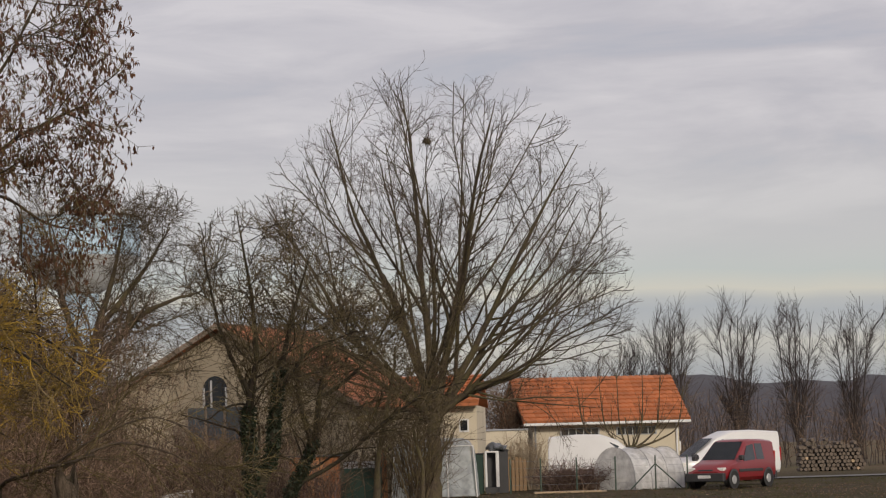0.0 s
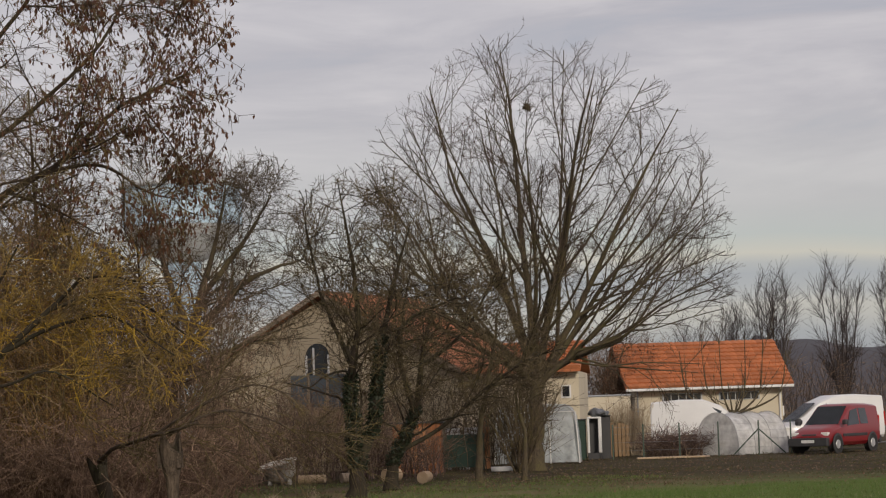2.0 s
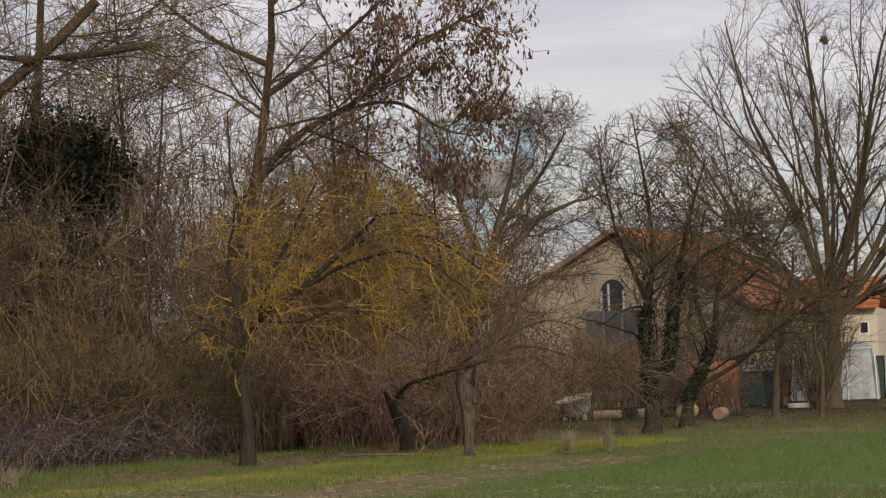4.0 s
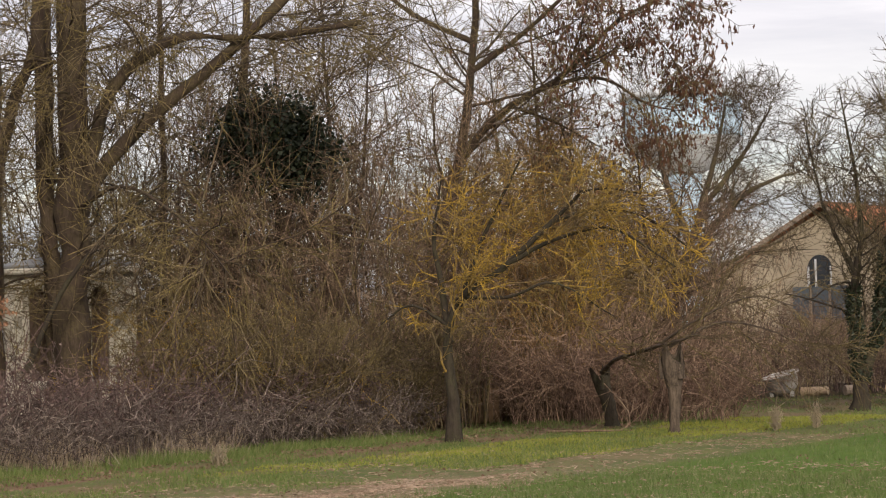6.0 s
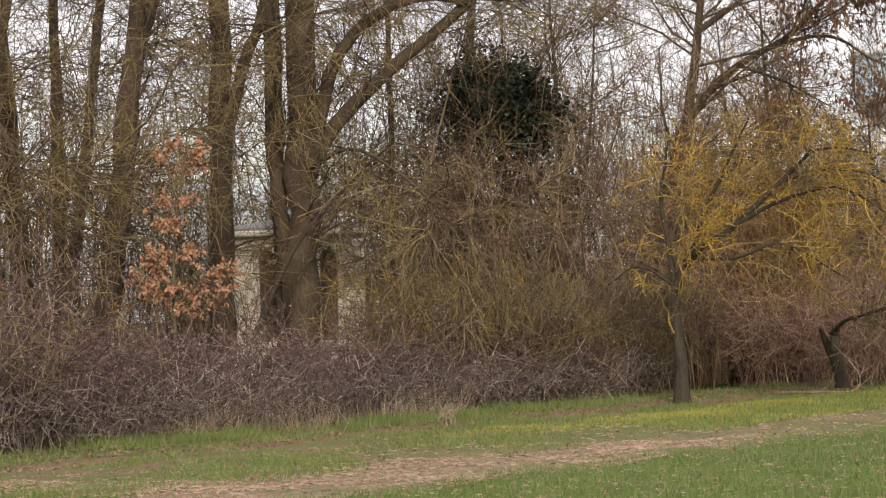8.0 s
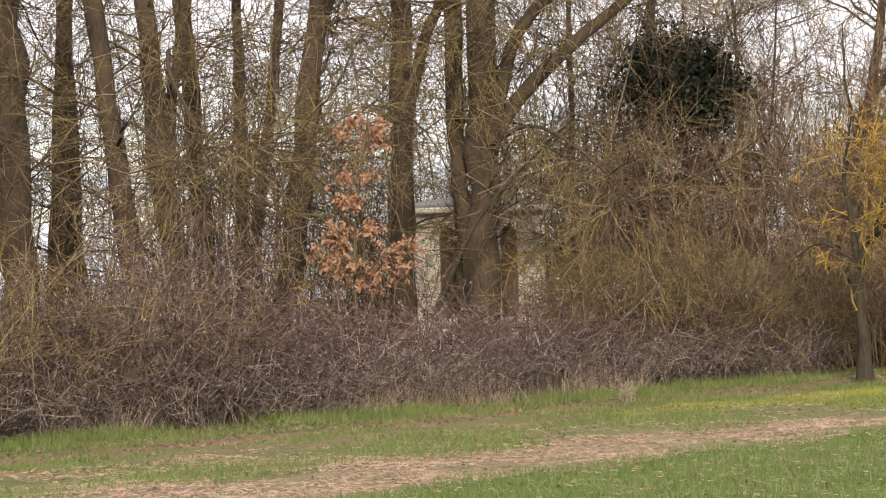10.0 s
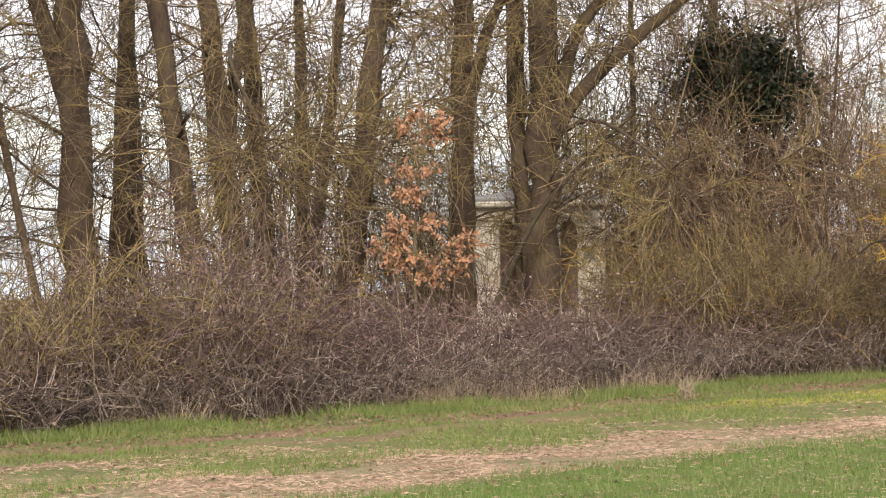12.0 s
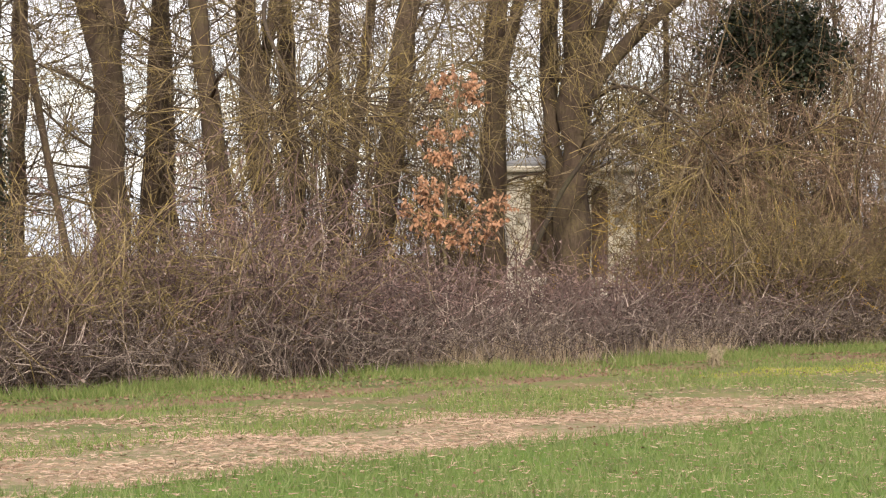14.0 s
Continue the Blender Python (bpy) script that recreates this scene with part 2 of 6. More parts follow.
def blades(rng, pos, length, width, lean=0.5, droop=None, flat=False, single=False):
    """Small leaves or blades as folded quads: pos (n, 3) is each one's foot; droop gives the way they hang."""
    n = len(pos)
    d = rng.normal(size=(n, 3)) * lean + (np.array([0, 0, 1.0]) if droop is None else np.array(droop))
    if flat:
        d[:, 2] = np.abs(d[:, 2]) * 0.12
    d = unit(d)
    w = unit(np.cross(d, rng.normal(size=(n, 3))))
    ln = rng.uniform(*length, n)[:, None]
    wd = rng.uniform(*width, n)[:, None] * 0.5
    if single:
        bend = unit(rng.normal(size=(n, 3)) * np.array([1, 1, 0])) * ln * 0.12
        return np.stack([pos - w * wd, pos + w * wd, pos + d * ln + bend], 1).reshape(-1, 3), np.arange(3 * n).reshape(-1, 3)
    off = np.cross(d, w) * ln * 0.14
    a, b, c, e = pos, pos + d * ln * 0.5 + w * wd + off, pos + d * ln, pos + d * ln * 0.5 - w * wd + off
    verts = np.stack([a, b, c, e], 1).reshape(-1, 3)
    return verts, np.arange(4 * n).reshape(-1, 4)


def along(rng, paths, num, s0=0.3, s1=1.0, weight=None):
    """Random points on branches."""
    n, kp, _ = paths.shape
    par = rng.integers(0, n, num) if weight is None else rng.choice(n, num, p=weight / weight.sum())
    x = rng.uniform(s0, s1, num) * (kp - 1) * 0.9999
    i = x.astype(int)
    f = (x - i)[:, None]
    return paths[par, i] * (1 - f) + paths[par, i + 1] * f


def local(v, root):
    return v - np.array(root)


def tree(name, label, root, trunks, levels, mats, seed, category="tree", group="", sides=(9, 5, 3, 3, 3, 3), trunk_k=14):
    """A tree from its given stems, (points, radius below, radius above), and levels of sprout() settings.
    Returns the thing and the paths of each level. mats: trunk, branches, twigs."""
    rng = np.random.default_rng(seed)
    ob = thing(name, label, category, Matrix.Translation(root), group)
    paths = np.stack([smooth_line(p, trunk_k) for p, _, _ in trunks])
    jit = rng.normal(size=paths.shape) * np.array([t[1] for t in trunks])[:, None, None] * 0.12
    jit[:, 0] = 0
    paths = paths + jit
    r0, r1 = np.array([t[1] for t in trunks], float), np.array([t[2] for t in trunks], float)
    knots = 1 + rng.normal(size=paths.shape[:2]) * 0.05
    knots[0, :2] = (1.35, 1.12)
    every = [(paths, r0, r1)]
    v, q = tubes(paths, r0, r1, sides[0], knots)
    per, pv = len(q) // len(trunks), len(v) // len(trunks)
    for i in range(len(trunks)):
        hang("limb" if i else "trunk", mesh_of("trunk", local(v[i * pv:(i + 1) * pv], root), q[:per], smooth=True), mats[0], ob)
    for li, lv in enumerate(levels):
        lv = dict(lv)
        src = lv.pop("on", -1)
        paths, r0, r1 = sprout(rng, *every[src], **lv)
        every.append((paths, r0, r1))
        if not len(paths):
            continue
        v, q = tubes(paths, r0, r1, sides[li + 1])
        if li == 0 and len(paths) <= 120:
            pv, per = len(v) // len(paths), len(q) // len(paths)
            for i in range(len(paths)):
                hang("branch", mesh_of(name, local(v[i * pv:(i + 1) * pv], root), q[:per], smooth=True), mats[1], ob)
        else:
            tagged(hang(("branch", "side_branch", "twig", "fine_twig")[li], mesh_of(name, local(v, root), q, smooth=li < 1), mats[1] if li < 1 else mats[2], ob), kind="stuff")
    return ob, every


def foliage(ob, root, name, pos, mat, seed, length, width, lean=0.5, droop=None, label=""):
    rng = np.random.default_rng(seed)
    v, q = blades(rng, pos, length, width, lean, droop)
    return hang(name, mesh_of(name, local(v, root), q), mat, ob, label)

# ---------------------------------------------------------------- palette
BARK_GREY = bark("bark_grey_brown", (0.092, 0.072, 0.05), (0.13, 0.10, 0.068), (0.15, 0.14, 0.045), 0.5)
BARK_POPLAR = bark("bark_mossy", (0.058, 0.041, 0.030), (0.090, 0.065, 0.046), (0.11, 0.092, 0.038), 0.5)
BARK_DARK = bark("bark_dark", (0.04, 0.031, 0.023), (0.06, 0.046, 0.034), (0.085, 0.09, 0.035), 0.3)
TWIG_BROWN = bark("twig_red_brown", (0.11, 0.073, 0.05), (0.50, 0.355, 0.24), None, 0, False)
TWIG_GREY = bark("twig_grey", (0.07, 0.052, 0.039), (0.21, 0.16, 0.115), (0.20, 0.165, 0.06), 0.4, False)
TWIG_DARK = bark("twig_dark", (0.06, 0.044, 0.032), (0.24, 0.18, 0.12), (0.24, 0.20, 0.07), 0.5, False)
TWIG_OLIVE = bark("twig_olive", (0.075, 0.055, 0.037), (0.31, 0.24, 0.155), (0.40, 0.31, 0.075), 0.5, False, 1.2)
TWIG_LICHEN = bark("twig_lichen", (0.10, 0.072, 0.04), (0.34, 0.255, 0.13), (0.60, 0.38, 0.035), 0.95, False, 0.8)
TWIG_CROWN = bark("twig_crown", (0.078, 0.056, 0.044), (0.21, 0.155, 0.12), None, 0, False)
TWIG_DRAB = bark("twig_drab", (0.075, 0.056, 0.037), (0.30, 0.225, 0.14), (0.34, 0.27, 0.07), 0.45, False)
TWIG_AMBER = bark("twig_amber", (0.12, 0.078, 0.042), (0.45, 0.28, 0.12), (0.50, 0.28, 0.05), 0.5, False)
TWIG_RUSSET = bark("twig_russet", (0.15, 0.095, 0.068), (0.55, 0.38, 0.27), None, 0, False)
CANE_GREY = bark("cane_grey", (0.085, 0.063, 0.054), (0.48, 0.395, 0.335), None, 0, False)
CANE_RED = bark("cane_red", (0.07, 0.045, 0.041), (0.36, 0.25, 0.22), None, 0, False)
TWIG_FAR = bark("twig_far", (0.065, 0.053, 0.05), (0.13, 0.11, 0.10), None, 0, False)
LEAF_DRY = leafy("leaf_dry_brown", (0.115, 0.052, 0.03), (0.17, 0.085, 0.05), (0.07, 0.035, 0.025))
LEAF_OAK = leafy("leaf_oak_orange", (0.30, 0.15, 0.08), (0.40, 0.235, 0.145), (0.21, 0.10, 0.055), 0.75, 0.12)
LEAF_IVY = leafy("leaf_ivy", (0.013, 0.019, 0.010), (0.021, 0.029, 0.014), (0.042, 0.05, 0.027), 0.5, 0.05)
LEAF_BRAMBLE = leafy("leaf_bramble", (0.10, 0.06, 0.06), (0.16, 0.105, 0.09), (0.30, 0.24, 0.20))
GRASS_VERGE = leafy("grass_verge", (0.10, 0.155, 0.04), (0.155, 0.20, 0.055), (0.25, 0.25, 0.11), 0.7, 0.35)
GRASS_MOSS = leafy("grass_moss", (0.23, 0.26, 0.035), (0.29, 0.31, 0.05), (0.33, 0.30, 0.10), 0.7, 0.35)
GRASS_WHEAT = leafy("grass_wheat", (0.10, 0.15, 0.038), (0.145, 0.188, 0.06), (0.21, 0.22, 0.10), 0.6, 0.35)
GRASS_DRY = leafy("grass_dry", (0.33, 0.25, 0.17), (0.46, 0.38, 0.27), (0.22, 0.155, 0.105), 0.8, 0.25)
STRAW_BITS = leafy("straw_bits", (0.30, 0.205, 0.145), (0.44, 0.335, 0.25), (0.17, 0.11, 0.075), 0.85, 0.15)
GRASS_DULL = leafy("grass_dull", (0.06, 0.07, 0.022), (0.09, 0.09, 0.032), (0.13, 0.10, 0.05), 0.8, 0.25)
LITTER = leafy("leaf_litter", (0.13, 0.08, 0.05), (0.20, 0.13, 0.085), (0.27, 0.20, 0.14), 0.8, 0.1)

# ---------------------------------------------------------------- ground: one sheet to the horizon
# the field's edge runs along x = EDGE0 + EDGE1 * y; u is the distance across it, negative towards the hedge
EDGE0, EDGE1 = -14.6, 0.262


def ground_material():
    m, nodes, links, p = material("ground")
    tc = nodes.new("ShaderNodeTexCoord")
    v = tc.outputs["Object"]
    sx = nodes.new("ShaderNodeSeparateXYZ")
    links.new(v, sx.inputs[0])
    x, y = sx.outputs["X"], sx.outputs["Y"]

    def op(kind, a, b=0.0, c=0.0):
        return calc(nodes, links, kind, a, b, c)
    big, mid, fine, grain = [link_noise(nodes, links, v, s, 5.0, 0.6) for s in (0.22, 1.1, 7.0, 45.0)]
    wob = op("ADD", op("MULTIPLY_ADD", mid, 1.3, -0.65), op("MULTIPLY_ADD", fine, 0.7, -0.35))
    u = op("ADD", op("MULTIPLY_ADD", y, -EDGE1, op("SUBTRACT", x, EDGE0)), wob)

    def band(val, lo, hi):
        return ramp(nodes, links, val, lo, hi)
    g1 = mix(nodes, links, band(mid, 0.35, 0.65), (0.095, 0.125, 0.042), (0.15, 0.17, 0.055))
    g1 = mix(nodes, links, band(fine, 0.46, 0.72), g1, (0.18, 0.13, 0.075))
    # bare, trodden places in the verge
    g1 = mix(nodes, links, op("MULTIPLY", band(big, 0.52, 0.62), 0.5), g1, (0.22, 0.155, 0.095))
    soil = mix(nodes, links, band(fine, 0.3, 0.7), (0.15, 0.095, 0.06), (0.24, 0.16, 0.105))
    wheat = mix(nodes, links, band(mid, 0.3, 0.7), (0.075, 0.135, 0.02), (0.115, 0.17, 0.032))
    wheat = mix(nodes, links, band(fine, 0.55, 0.9), wheat, (0.17, 0.17, 0.07))
    straw = mix(nodes, links, band(fine, 0.3, 0.7), (0.28, 0.19, 0.135), (0.42, 0.31, 0.23))
    straw = mix(nodes, links, band(grain, 0.5, 0.75), straw, (0.20, 0.13, 0.085))
    col = g1
    # two wheel ruts along the verge
    for at, wide, amount in ((-7.5, 0.5, 0.95), (-5.8, 0.35, 0.6)):
        off = op("ABSOLUTE", op("SUBTRACT", u, at))
        k = op("MULTIPLY", op("MULTIPLY", op("SUBTRACT", 1.0, band(off, wide * 0.4, wide * 1.5)), band(big, 0.30, 0.42)), amount)
        col = mix(nodes, links, k, col, soil)
    # leaf litter towards the hedge
    lit = mix(nodes, links, band(fine, 0.35, 0.65), (0.115, 0.072, 0.045), (0.20, 0.13, 0.08))
    col = mix(nodes, links, op("SUBTRACT", 1.0, band(u, -10.6, -9.2)), col, lit)
    # the strip of cut straw, wider towards the near end
    w = op("MULTIPLY_ADD", op("MAXIMUM", op("SUBTRACT", 25.0, y), 0.0), -0.42, -2.4)
    far_end = op("SUBTRACT", 1.0, band(op("ADD", y, op("MULTIPLY", wob, 3.0)), 27.0, 37.0))
    strip = op("MULTIPLY", op("MULTIPLY", band(op("SUBTRACT", u, w), -0.5, 0.4), far_end), band(op("ADD", op("MULTIPLY", mid, 0.6), op("MULTIPLY", fine, 0.4)), 0.36, 0.54))
    col = mix(nodes, links, op("MULTIPLY", strip, 0.58), col, straw)
    # the sown field
    lim = op("SUBTRACT", op("MULTIPLY_ADD", op("MAXIMUM", x, 0.0), 0.75, 55.0), op("ADD", y, wob))
    field = op("MULTIPLY", band(u, -0.25, 0.25), band(lim, -1.5, 1.5))
    col = mix(nodes, links, field, col, wheat)
    # trodden garden ground and the brown fields beyond
    garden = mix(nodes, links, band(mid, 0.35, 0.65), (0.055, 0.037, 0.025), (0.065, 0.058, 0.026))
    col = mix(nodes, links, band(op("ADD", y, op("MULTIPLY", wob, 4.0)), 58.0, 70.0), col, garden)
    far = mix(nodes, links, band(big, 0.35, 0.65), (0.15, 0.105, 0.075), (0.12, 0.11, 0.06))
    col = mix(nodes, links, band(y, 120.0, 150.0), col, far)
    links.new(col, p.inputs["Base Color"])
    p.inputs["Roughness"].default_value = 0.95
    p.inputs["Specular IOR Level"].default_value = 0.15
    b_ = nodes.new("ShaderNodeBump")
    b_.inputs["Strength"].default_value, b_.inputs["Distance"].default_value = 0.8, 0.06
    links.new(op("ADD", fine, op("MULTIPLY", grain, 0.4)), b_.inputs["Height"])
    links.new(b_.outputs[0], p.inputs["Normal"])
    return m


def axis_steps(near, far, step):
    inner = np.arange(-near, near + step, step)
    outer = near * (far / near) ** np.linspace(0, 1, 16)[1:]
    return np.concatenate([-outer[::-1], inner, outer])


def relief(x, y):
    """Small unevenness of the ground in metres."""
    u = x - EDGE0 - EDGE1 * y
    d = 0.035 * np.sin(x * 1.7 + 0.6 * y) * np.sin(y * 0.9 - 0.5 * x) + 0.02 * np.sin(x * 4.1 + 1) * np.sin(y * 3.3)
    rut = -0.05 * np.exp(-((u + 7.4) / 0.3) ** 2) - 0.03 * np.exp(-((u + 5.7) / 0.25) ** 2)
    return np.where((np.abs(x) < 60) & (np.abs(y) < 100), d + rut, 0) - 0.02


gx, gy = axis_steps(30, 4500, 0.6), axis_steps(80, 4500, 0.9)
X, Y = np.meshgrid(gx, gy)
gv = np.stack([X, Y, relief(X, Y)], -1).reshape(-1, 3)
nx, ny = len(gx), len(gy)
gi = (np.arange(ny - 1)[:, None] * nx + np.arange(nx - 1)[None]).reshape(-1, 1)
ground = hang("ground", mesh_of("ground", gv, gi + np.array([0, 1, nx + 1, nx]), smooth=True), ground_material())
tagged(ground, "flat field of young green wheat with a grassy track, a straw strip and brown gardens", "ground", kind="structure")


def scatter(rng, num, y0, y1, u0, u1, near=1.0):
    """Points on the ground between two distances along and across the field's edge, denser towards the near end."""
    y = y0 + (y1 - y0) * rng.random(num) ** near
    x = EDGE0 + EDGE1 * y + rng.uniform(u0, u1, num)
    return np.stack([x, y, relief(x, y)], 1)


def clumped(rng, p, size, keep):
    """Keeps the points that fall into patches."""
    f = np.sin(p[:, 0] * 2.1 / size + 1.3 * np.sin(p[:, 1] / size)) + np.sin(p[:, 1] * 1.7 / size + 2 * np.sin(p[:, 0] * 0.8 / size))
    return p[f + rng.normal(size=len(p)) * 0.6 > keep]


def sward(name, label, pos, mat, seed, length, width, lean, droop=None, flat=False):
    rng = np.random.default_rng(seed)
    v, q = blades(rng, pos, length, width, lean, droop, flat, name != "fallen_leaves")
    return tagged(hang(name, mesh_of(name, v, q), mat), label, "grass", kind="stuff")


rg = np.random.default_rng(5)


def off_ruts(p):
    """Leaves the wheel ruts bare."""
    u = p[:, 0] - EDGE0 - EDGE1 * p[:, 1] + 0.25 * np.sin(p[:, 1] * 0.9)
    return p[(np.abs(u + 7.5) > 0.34) & (np.abs(u + 5.8) > 0.2)]


def plain(x0, x1, y0, y1, num):
    x, y = rg.uniform(x0, x1, num), rg.uniform(y0, y1, num)
    return np.stack([x, y, relief(x, y) + 0.02], 1)


sward("wheat", "rows of short young green wheat blades in the field", np.concatenate([scatter(rg, 48000, 15, 32, 0.0, 9), scatter(rg, 26000, 30, 58, 0.0, 14)]), GRASS_WHEAT, 1, (0.06, 0.13), (0.008, 0.016), 0.45)
sward("verge_grass", "short green grass of the track verge with bare patches", off_ruts(clumped(rg, np.concatenate([scatter(rg, 90000, 17, 46, -9.9, -2.2), scatter(rg, 30000, 44, 70, -12, 0), scatter(rg, 16000, 42, 53.5, -12.6, -6)]), 1.4, -0.1)), GRASS_VERGE, 2, (0.05, 0.13), (0.008, 0.018), 0.6)
sward("hedge_foot_grass", "longer bright green grass along the foot of the hedge", clumped(rg, scatter(rg, 22000, 20, 46, -10.0, -8.6), 1.6, -0.5), GRASS_VERGE, 3, (0.10, 0.24), (0.008, 0.016), 0.45)
sward("mossy_grass", "patch of yellow-green mossy grass beside the lichen-covered tree", clumped(rg, scatter(rg, 45000, 34, 54, -6.2, -2.4), 3.0, -0.5), GRASS_MOSS, 4, (0.03, 0.07), (0.01, 0.02), 0.7)
sward("cut_straw", "pale cut straw lying flat along the field edge", np.concatenate([clumped(rg, scatter(rg, 34000, 15, 32, -2.8, 0.4), 0.9, -0.2), clumped(rg, scatter(rg, 22000, 12, 25, -5.4, -1.5), 0.8, -0.1), scatter(rg, 1500, 32, 44, -2.2, 0.0), scatter(rg, 5000, 15, 40, -6, -2), scatter(rg, 11000, 14, 34, 0, 8)]) + np.array([0, 0, 0.02]), STRAW_BITS, 6, (0.03, 0.11), (0.006, 0.014), 1.0, (0, 0, 0.12), True)
sward("fallen_leaves", "brown fallen leaves scattered along the hedge foot", np.concatenate([scatter(rg, 9000, 20, 52, -10.6, -7.0), scatter(rg, 3000, 40, 75, -12, 2), plain(-5, 16, 58, 96, 7000), scatter(rg, 1800, 16, 36, -7, 4)]) + np.array([0, 0, 0.02]), LITTER, 7, (0.03, 0.075), (0.02, 0.04), 1.0, (0, 0, 0.1), True)
sward("dry_grass", "tall dead tan grass stalks at the hedge foot", clumped(rg, scatter(rg, 20000, 20, 46, -11.0, -9.55), 1.3, 0.45), GRASS_DRY, 8, (0.2, 0.7), (0.006, 0.012), 0.35)
sward("garden_grass", "rough olive-brown grass tufts on the garden ground", clumped(rg, plain(-6, 22, 58, 112, 26000), 2.5, 0.0), GRASS_DULL, 10, (0.04, 0.09), (0.015, 0.03), 0.6)

# ---------------------------------------------------------------- the round-crowned bare tree
def P(*xyz):
    return tuple(xyz)


B = (-0.5, 78.0, 0.0)
hull = ((-0.1, 78, 6.7), (6.05, 5.5, 6.75))
limbs = []
rl = np.random.default_rng(31)


def to_hull(s, d):
    """How far a straight way from s along d runs inside the crown."""
    o, w = (s - np.array(hull[0])) / np.array(hull[1]), d / np.array(hull[1])
    A_, B_, C_ = (w * w).sum(), (o * w).sum(), (o * o).sum() - 1
    return (-B_ + math.sqrt(B_ * B_ - A_ * C_)) / A_


def way(lean, az):
    return np.array([math.sin(lean) * math.cos(az), math.sin(lean) * math.sin(az) * 0.9, math.cos(lean)])


# leaders that part from the trunk, then limbs that fork from each leader
for i, (lean, az, z0, r) in enumerate(((5, 2.8, 2.9, 0.15), (13, 0.3, 2.9, 0.15), (20, 3.6, 2.7, 0.13), (29, 0.0, 2.6, 0.14), (20, 5.4, 3.1, 0.11), (33, 4.7, 2.9, 0.10), (28, 2.3, 3.0, 0.10), (37, 3.1, 2.5, 0.13), (40, 0.5, 2.7, 0.12), (49, 5.9, 2.6, 0.10), (47, 3.5, 2.6, 0.10), (57, 0.4, 2.7, 0.085), (58, 2.7, 2.7, 0.08), (65, 0.0, 3.0, 0.08))):
    s0, d = np.array([-0.36, 78, z0]), way(radians(lean), az)
    L = to_hull(s0, d) * rl.uniform(0.9, 0.96)
    bow = np.array([0, 0, -1.0]) * L * 0.025 * math.sin(radians(lean))
    pts_ = [s0, s0 + d * L * 0.2 + bow * 0.7, s0 + d * L * 0.45 + bow + rl.normal(size=3) * 0.14, s0 + d * L * 0.74 + bow * 0.7 + rl.normal(size=3) * 0.14, s0 + d * L]
    limbs.append((pts_, r, 0.014))
    line = smooth_line(pts_, 41)
    for f in np.linspace(0.16, 0.62, 4) + rl.uniform(-0.05, 0.05, 4):
        s1, along_ = line[int(f * 40)], unit(line[int(f * 40) + 3] - line[int(f * 40)])
        side = rl.normal(size=3)
        side = unit(side - along_ * (side * along_).sum())
        turn = radians(rl.uniform(16, 34))
        e = along_ * math.cos(turn) + side * math.sin(turn)
        M_ = to_hull(s1, e) * rl.uniform(0.84, 0.97)
        lift = np.array([0, 0, -1.0]) * M_ * 0.035
        limbs.append(([s1, s1 + e * M_ * 0.3 + lift, s1 + e * M_ * 0.65 + lift + rl.normal(size=3) * 0.12, s1 + e * M_], r * (1 - f) * 0.62, 0.012))
big_tree, lv = tree("bare_tree", "large bare deciduous tree with a round crown of ascending branches", B,
    [([B, (-0.47, 78, 0.9), (-0.4, 78, 1.8), (-0.36, 78, 2.6), (-0.33, 78, 3.3)], 0.27, 0.16)] + limbs,
    [dict(per_m=1.7, length=(-0.8, -2.2), angle=(22, 58), span=(0.3, 0.97), k=6, wiggle=0.12, pull=(0, 0, 0.06), ratio=0.5, rmin=0.013, hull=hull, fill=(0.8, 0.98)),
     dict(per_m=3.4, length=(-0.5, -1.3), angle=(22, 55), span=(0.25, 1.0), k=5, wiggle=0.2, pull=(0, 0, 0.05), ratio=0.55, rmin=0.0068, hull=hull, fill=(0.75, 1.03)),
     dict(per_m=8.5, length=(-0.2, -0.62), angle=(22, 58), span=(0.2, 1.0), k=3, wiggle=0.26, pull=(0, 0, 0.05), ratio=0.6, rmin=0.0044, cap=17000, hull=hull, fill=(0.7, 1.1))],
    (BARK_GREY, BARK_GREY, TWIG_CROWN), 11)
nest = thing("bird_nest", "small dark ball of twigs lodged high in the bare tree", "nest", Matrix.Translation((-0.4, 77.6, 11.05)))
rng = np.random.default_rng(3)
d = unit(rng.normal(size=(150, 3)))
pts = np.stack([d * 0.07 + rng.normal(size=d.shape) * 0.02, d * 0.08 + rng.normal(size=d.shape) * 0.05, unit(d + rng.normal(size=d.shape)) * 0.075], 1)
v, q = tubes(pts, np.full(150, 0.012), np.full(150, 0.008), 3)
hang("twigs", mesh_of("nest", v, q), TWIG_DARK, nest)

